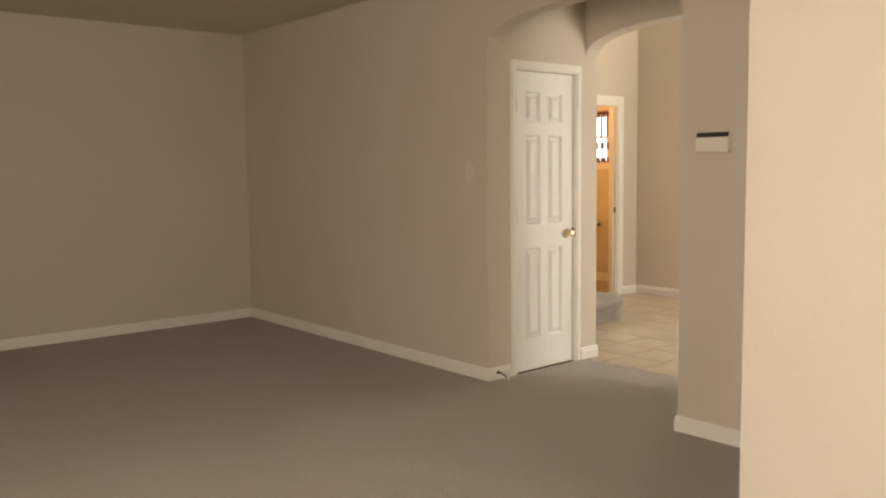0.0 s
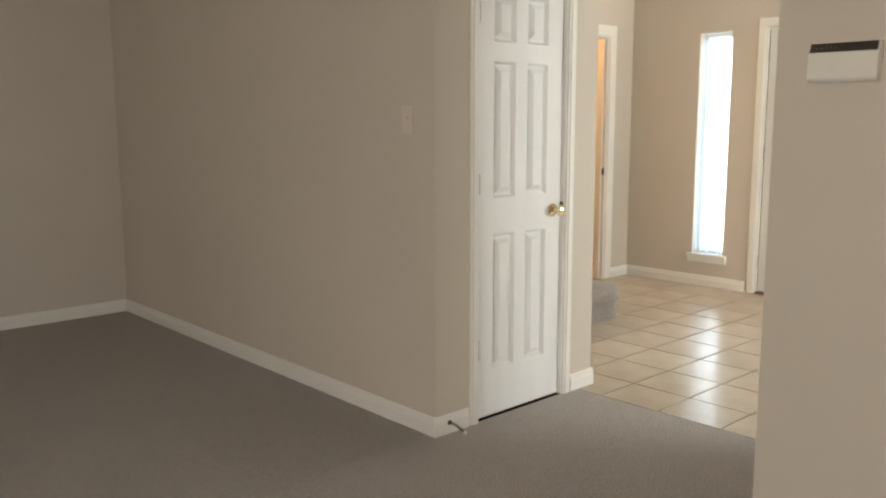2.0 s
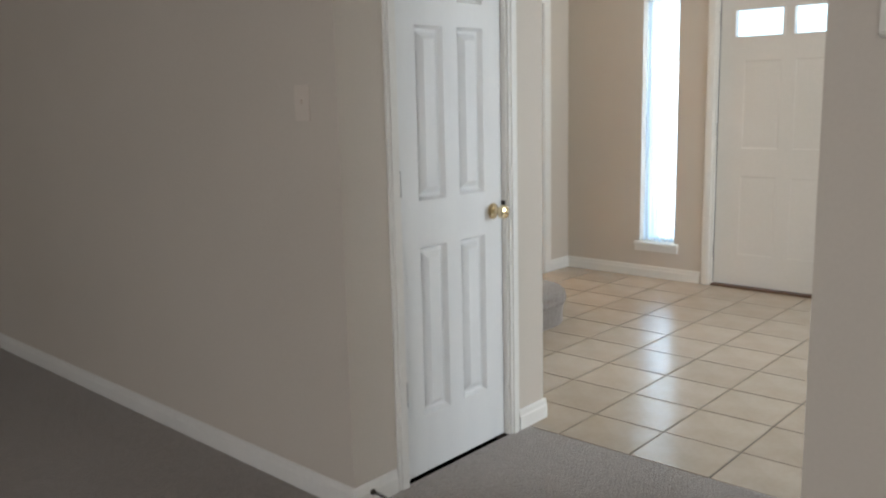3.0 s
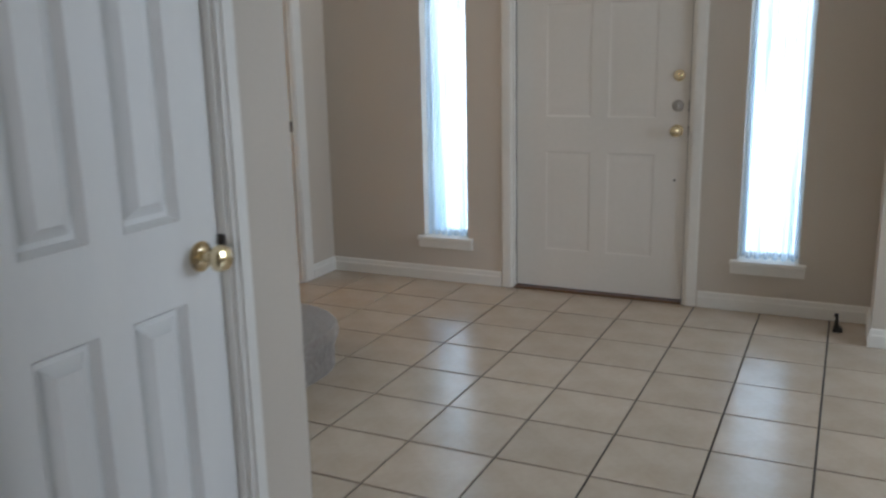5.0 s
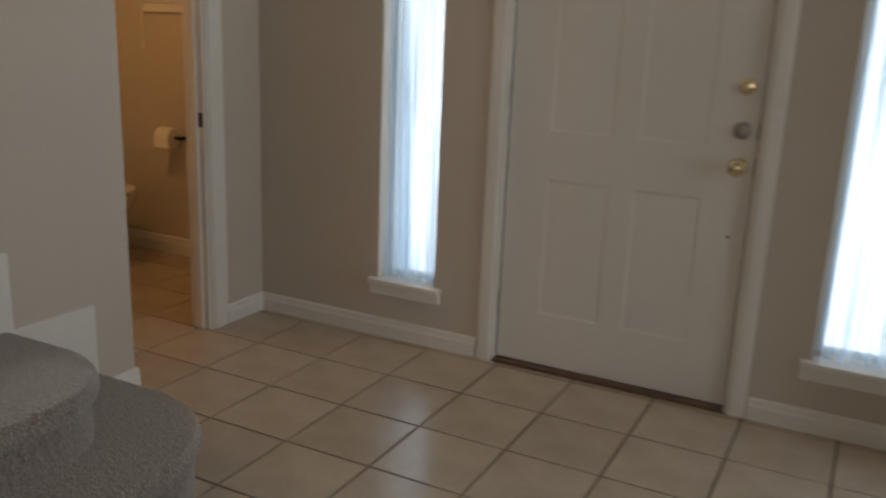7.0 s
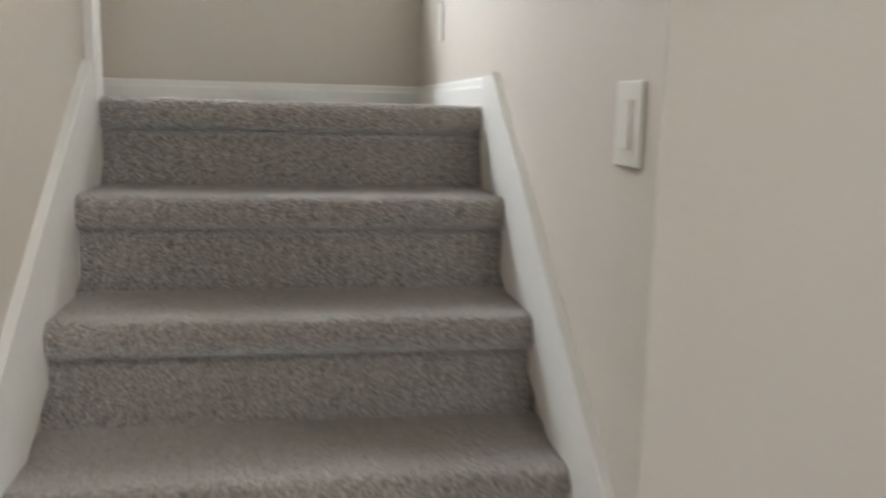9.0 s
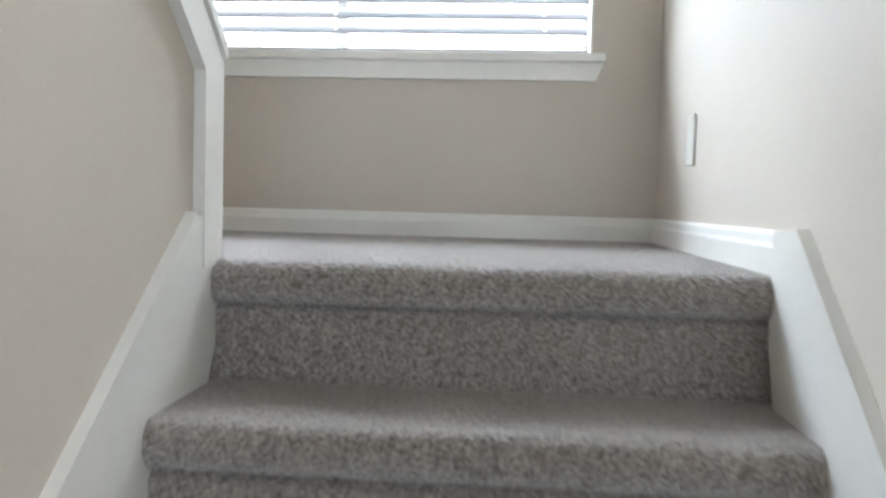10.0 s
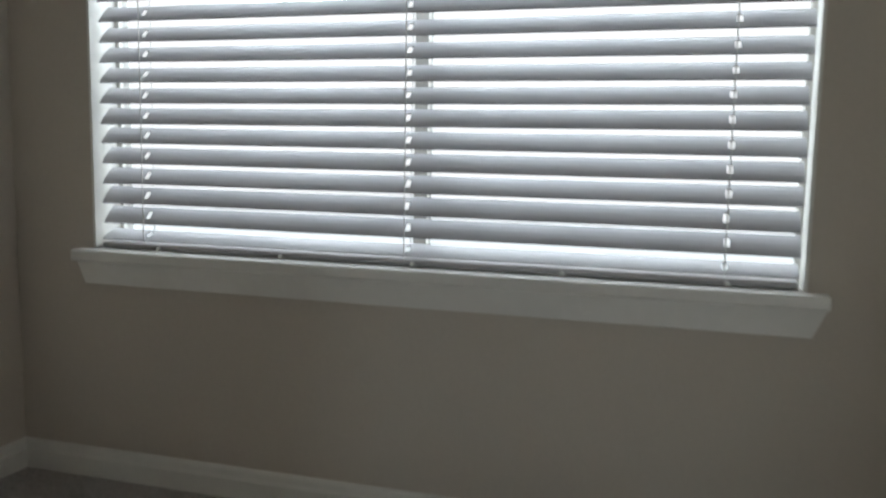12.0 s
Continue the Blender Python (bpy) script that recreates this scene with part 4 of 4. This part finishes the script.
box(bm, (0.996, 3.605, 0.072), (1.014, 3.625, 0.088), 0.004)
part("grip", bm, BLACK, ds)

sp = thing("spring_door_stop", "dark drooping spring door stop on the white baseboard", "door stop", (0.013, 0.07, 0.05))
bm = bmesh.new()
lathe(bm, [(0.011, 0.0), (0.011, 0.004), (0.007, 0.009)], (0.013, 0.07, 0.05), "x", 16)
part("mount", bm, DARK, sp, smooth=True)
coils, bm, rings = 150, bmesh.new(), []
for i in range(coils + 1):
    u, a = i / coils, 2 * math.pi * 15 * i / coils
    c = Vector((0.02 + 0.062 * u, 0.07 + 0.022 * u, 0.05 - 0.006 * u - 0.026 * u * u))
    o = c + 0.0048 * Vector((0.0, math.cos(a), math.sin(a)))
    side = Vector((0.0, math.cos(a), math.sin(a)))
    rings.append([bm.verts.new(o + 0.0014 * v) for v in (side, Vector((1, 0, 0)), -side, Vector((-1, 0, 0)))])
for r0, r1 in zip(rings, rings[1:]):
    for k in range(4):
        bm.faces.new((r0[k], r0[(k + 1) % 4], r1[(k + 1) % 4], r1[k]))
bmesh.ops.recalc_face_normals(bm, faces=bm.faces)
part("spring", bm, DARK, sp, smooth=True)
bm = bmesh.new()
lathe(bm, [(0.006, 0.0), (0.008, 0.003), (0.008, 0.012), (0.005, 0.016)], (0.081, 0.092, 0.018), "x", 16)
part("tip", bm, PLASTIC, sp, "pale rubber tip", True)

# ---- bathroom ----
toilet = thing("toilet", "white porcelain toilet with closed lid beside the wall", "toilet", (-3.3, 3.93, 0))
TY = 3.93


def oval(bm, levels, cx, cy, steps=36):
    rings = []
    for z, front, back, w in levels:
        ring = []
        for i in range(steps):
            a = 2 * math.pi * i / steps
            c = math.cos(a)
            ring.append(bm.verts.new((cx + c * (front if c > 0 else back), cy + math.sin(a) * w, z)))
        rings.append(ring)
    for r0, r1 in zip(rings, rings[1:]):
        for i in range(steps):
            bm.faces.new((r0[i], r0[(i + 1) % steps], r1[(i + 1) % steps], r1[i]))
    bm.faces.new(rings[0])
    bm.faces.new(rings[-1])
    bmesh.ops.recalc_face_normals(bm, faces=bm.faces)


bm = bmesh.new()
oval(bm, [(0, 0.16, 0.3, 0.115), (0.03, 0.16, 0.3, 0.11), (0.1, 0.12, 0.27, 0.09), (0.2, 0.14, 0.26, 0.1), (0.29, 0.22, 0.26, 0.15), (0.35, 0.26, 0.25, 0.18), (0.385, 0.27, 0.25, 0.187)], -3.165, TY)
part("bowl", bm, PORCELAIN, toilet, smooth=True)
bm = bmesh.new()
oval(bm, [(0.388, 0.275, 0.22, 0.188), (0.405, 0.278, 0.22, 0.19)], -3.165, TY)
part("seat", bm, PORCELAIN, toilet, smooth=True)
bm = bmesh.new()
oval(bm, [(0.409, 0.276, 0.22, 0.188), (0.425, 0.272, 0.22, 0.186), (0.434, 0.24, 0.2, 0.16)], -3.165, TY)
part("lid", bm, PORCELAIN, toilet, smooth=True)
bm = bmesh.new()
box(bm, (-3.675, TY - 0.22, 0.38), (-3.52, TY + 0.22, 0.74), 0.025)
part("tank", bm, PORCELAIN, toilet)
bm = bmesh.new()
box(bm, (-3.678, TY - 0.23, 0.74), (-3.50, TY + 0.23, 0.775), 0.012)
part("tank_lid", bm, PORCELAIN, toilet)

hold = thing("toilet_paper_holder", "dark metal toilet paper holder with white roll", "paper holder", (-2.860, BATHY, 0.69))
bm = bmesh.new()
box(bm, (-2.805, BATHY - 0.012, 0.665), (-2.795, BATHY, 0.715), 0.003)
box(bm, (-2.795, BATHY - 0.085, 0.68), (-2.775, BATHY - 0.01, 0.70), 0.004)
lathe(bm, [(0.007, -2.950), (0.007, -2.780)], (0, BATHY - 0.075, 0.69), "x", 10)
part("arm", bm, DARK, hold)
bm = bmesh.new()
lathe(bm, [(0.02, -2.930), (0.055, -2.930), (0.055, -2.830), (0.02, -2.830)], (0, BATHY - 0.075, 0.69), "x", 28)
part("paper_roll", bm, PAPER, hold, "white toilet paper roll", True)
bm = bmesh.new()
box(bm, (-2.930, BATHY - 0.131, 0.64), (-2.830, BATHY - 0.129, 0.69))
part("loose_sheet", bm, PAPER, hold)

# ---- floor tiles, piece by piece ----
PX, PY = 0.3235, 0.327
bm = bmesh.new()
box(bm, (-PX / 2 + 0.0038, -PY / 2 + 0.0038, -0.008), (PX / 2 - 0.0038, PY / 2 - 0.0038, 0.0), 0.0016)
tile_mesh = mesh_of("tile", bm, TILE)
xs = [0.006 + PX * (k + 0.5) for k in range(-11, 12)]
ys = [2.779 + PY * (k - 0.5) for k in range(-5, 6)]
cut_meshes = {}
for x in xs:
    for y in ys:
        x0, x1, y0, y1 = x - PX / 2 + 0.0038, x + PX / 2 - 0.0038, y - PY / 2 + 0.0038, y + PY / 2 - 0.0038
        if x > 3.8 or x < -3.7 or (y < 0.9 and x < -0.2) or y0 > 4.3 or (y > FY + 0.2 and x > BX) or (x < -1.7 and y < 2.2):
            continue
        lim = A2 + SHIFT.y + 0.016
        if y1 <= lim + 0.02:
            continue
        m = tile_mesh
        cy = y
        if y0 < lim:
            key = round(lim - y0, 4)
            if key not in cut_meshes:
                bm = bmesh.new()
                hh = (y1 - lim) / 2
                box(bm, (-PX / 2 + 0.0038, -hh, -0.008), (PX / 2 - 0.0038, hh, 0.0), 0.0016)
                cut_meshes[key] = mesh_of("tile", bm, TILE)
            m, cy = cut_meshes[key], (y1 + lim) / 2
        t = new("tile", m)
        t.parent = tile_bed
        t.location = (x, cy, random.uniform(-0.0006, 0.0))
        t.rotation_euler = (random.uniform(-0.0015, 0.0015), random.uniform(-0.0015, 0.0015), 0)

# ---- the living room side stands a little back from the entry ----
for name in ("floor_carpet", "ceiling_living", "wall_living_west", "wall_living_north", "wall_living_south", "wall_living_east", "wall_living_corner", "wall_keypad", "wall_passage",
             "wall_closet", "wall_arch_living", "wall_arch_entry", "wall_entry_south", "baseboard_living", "baseboard_passage", "door_closet", "window_living", "window_living_side",
             "light_switch", "outlet", "alarm_keypad", "spring_door_stop", "window_light_back", "window_light_east"):
    bpy.data.objects[name].location += SHIFT
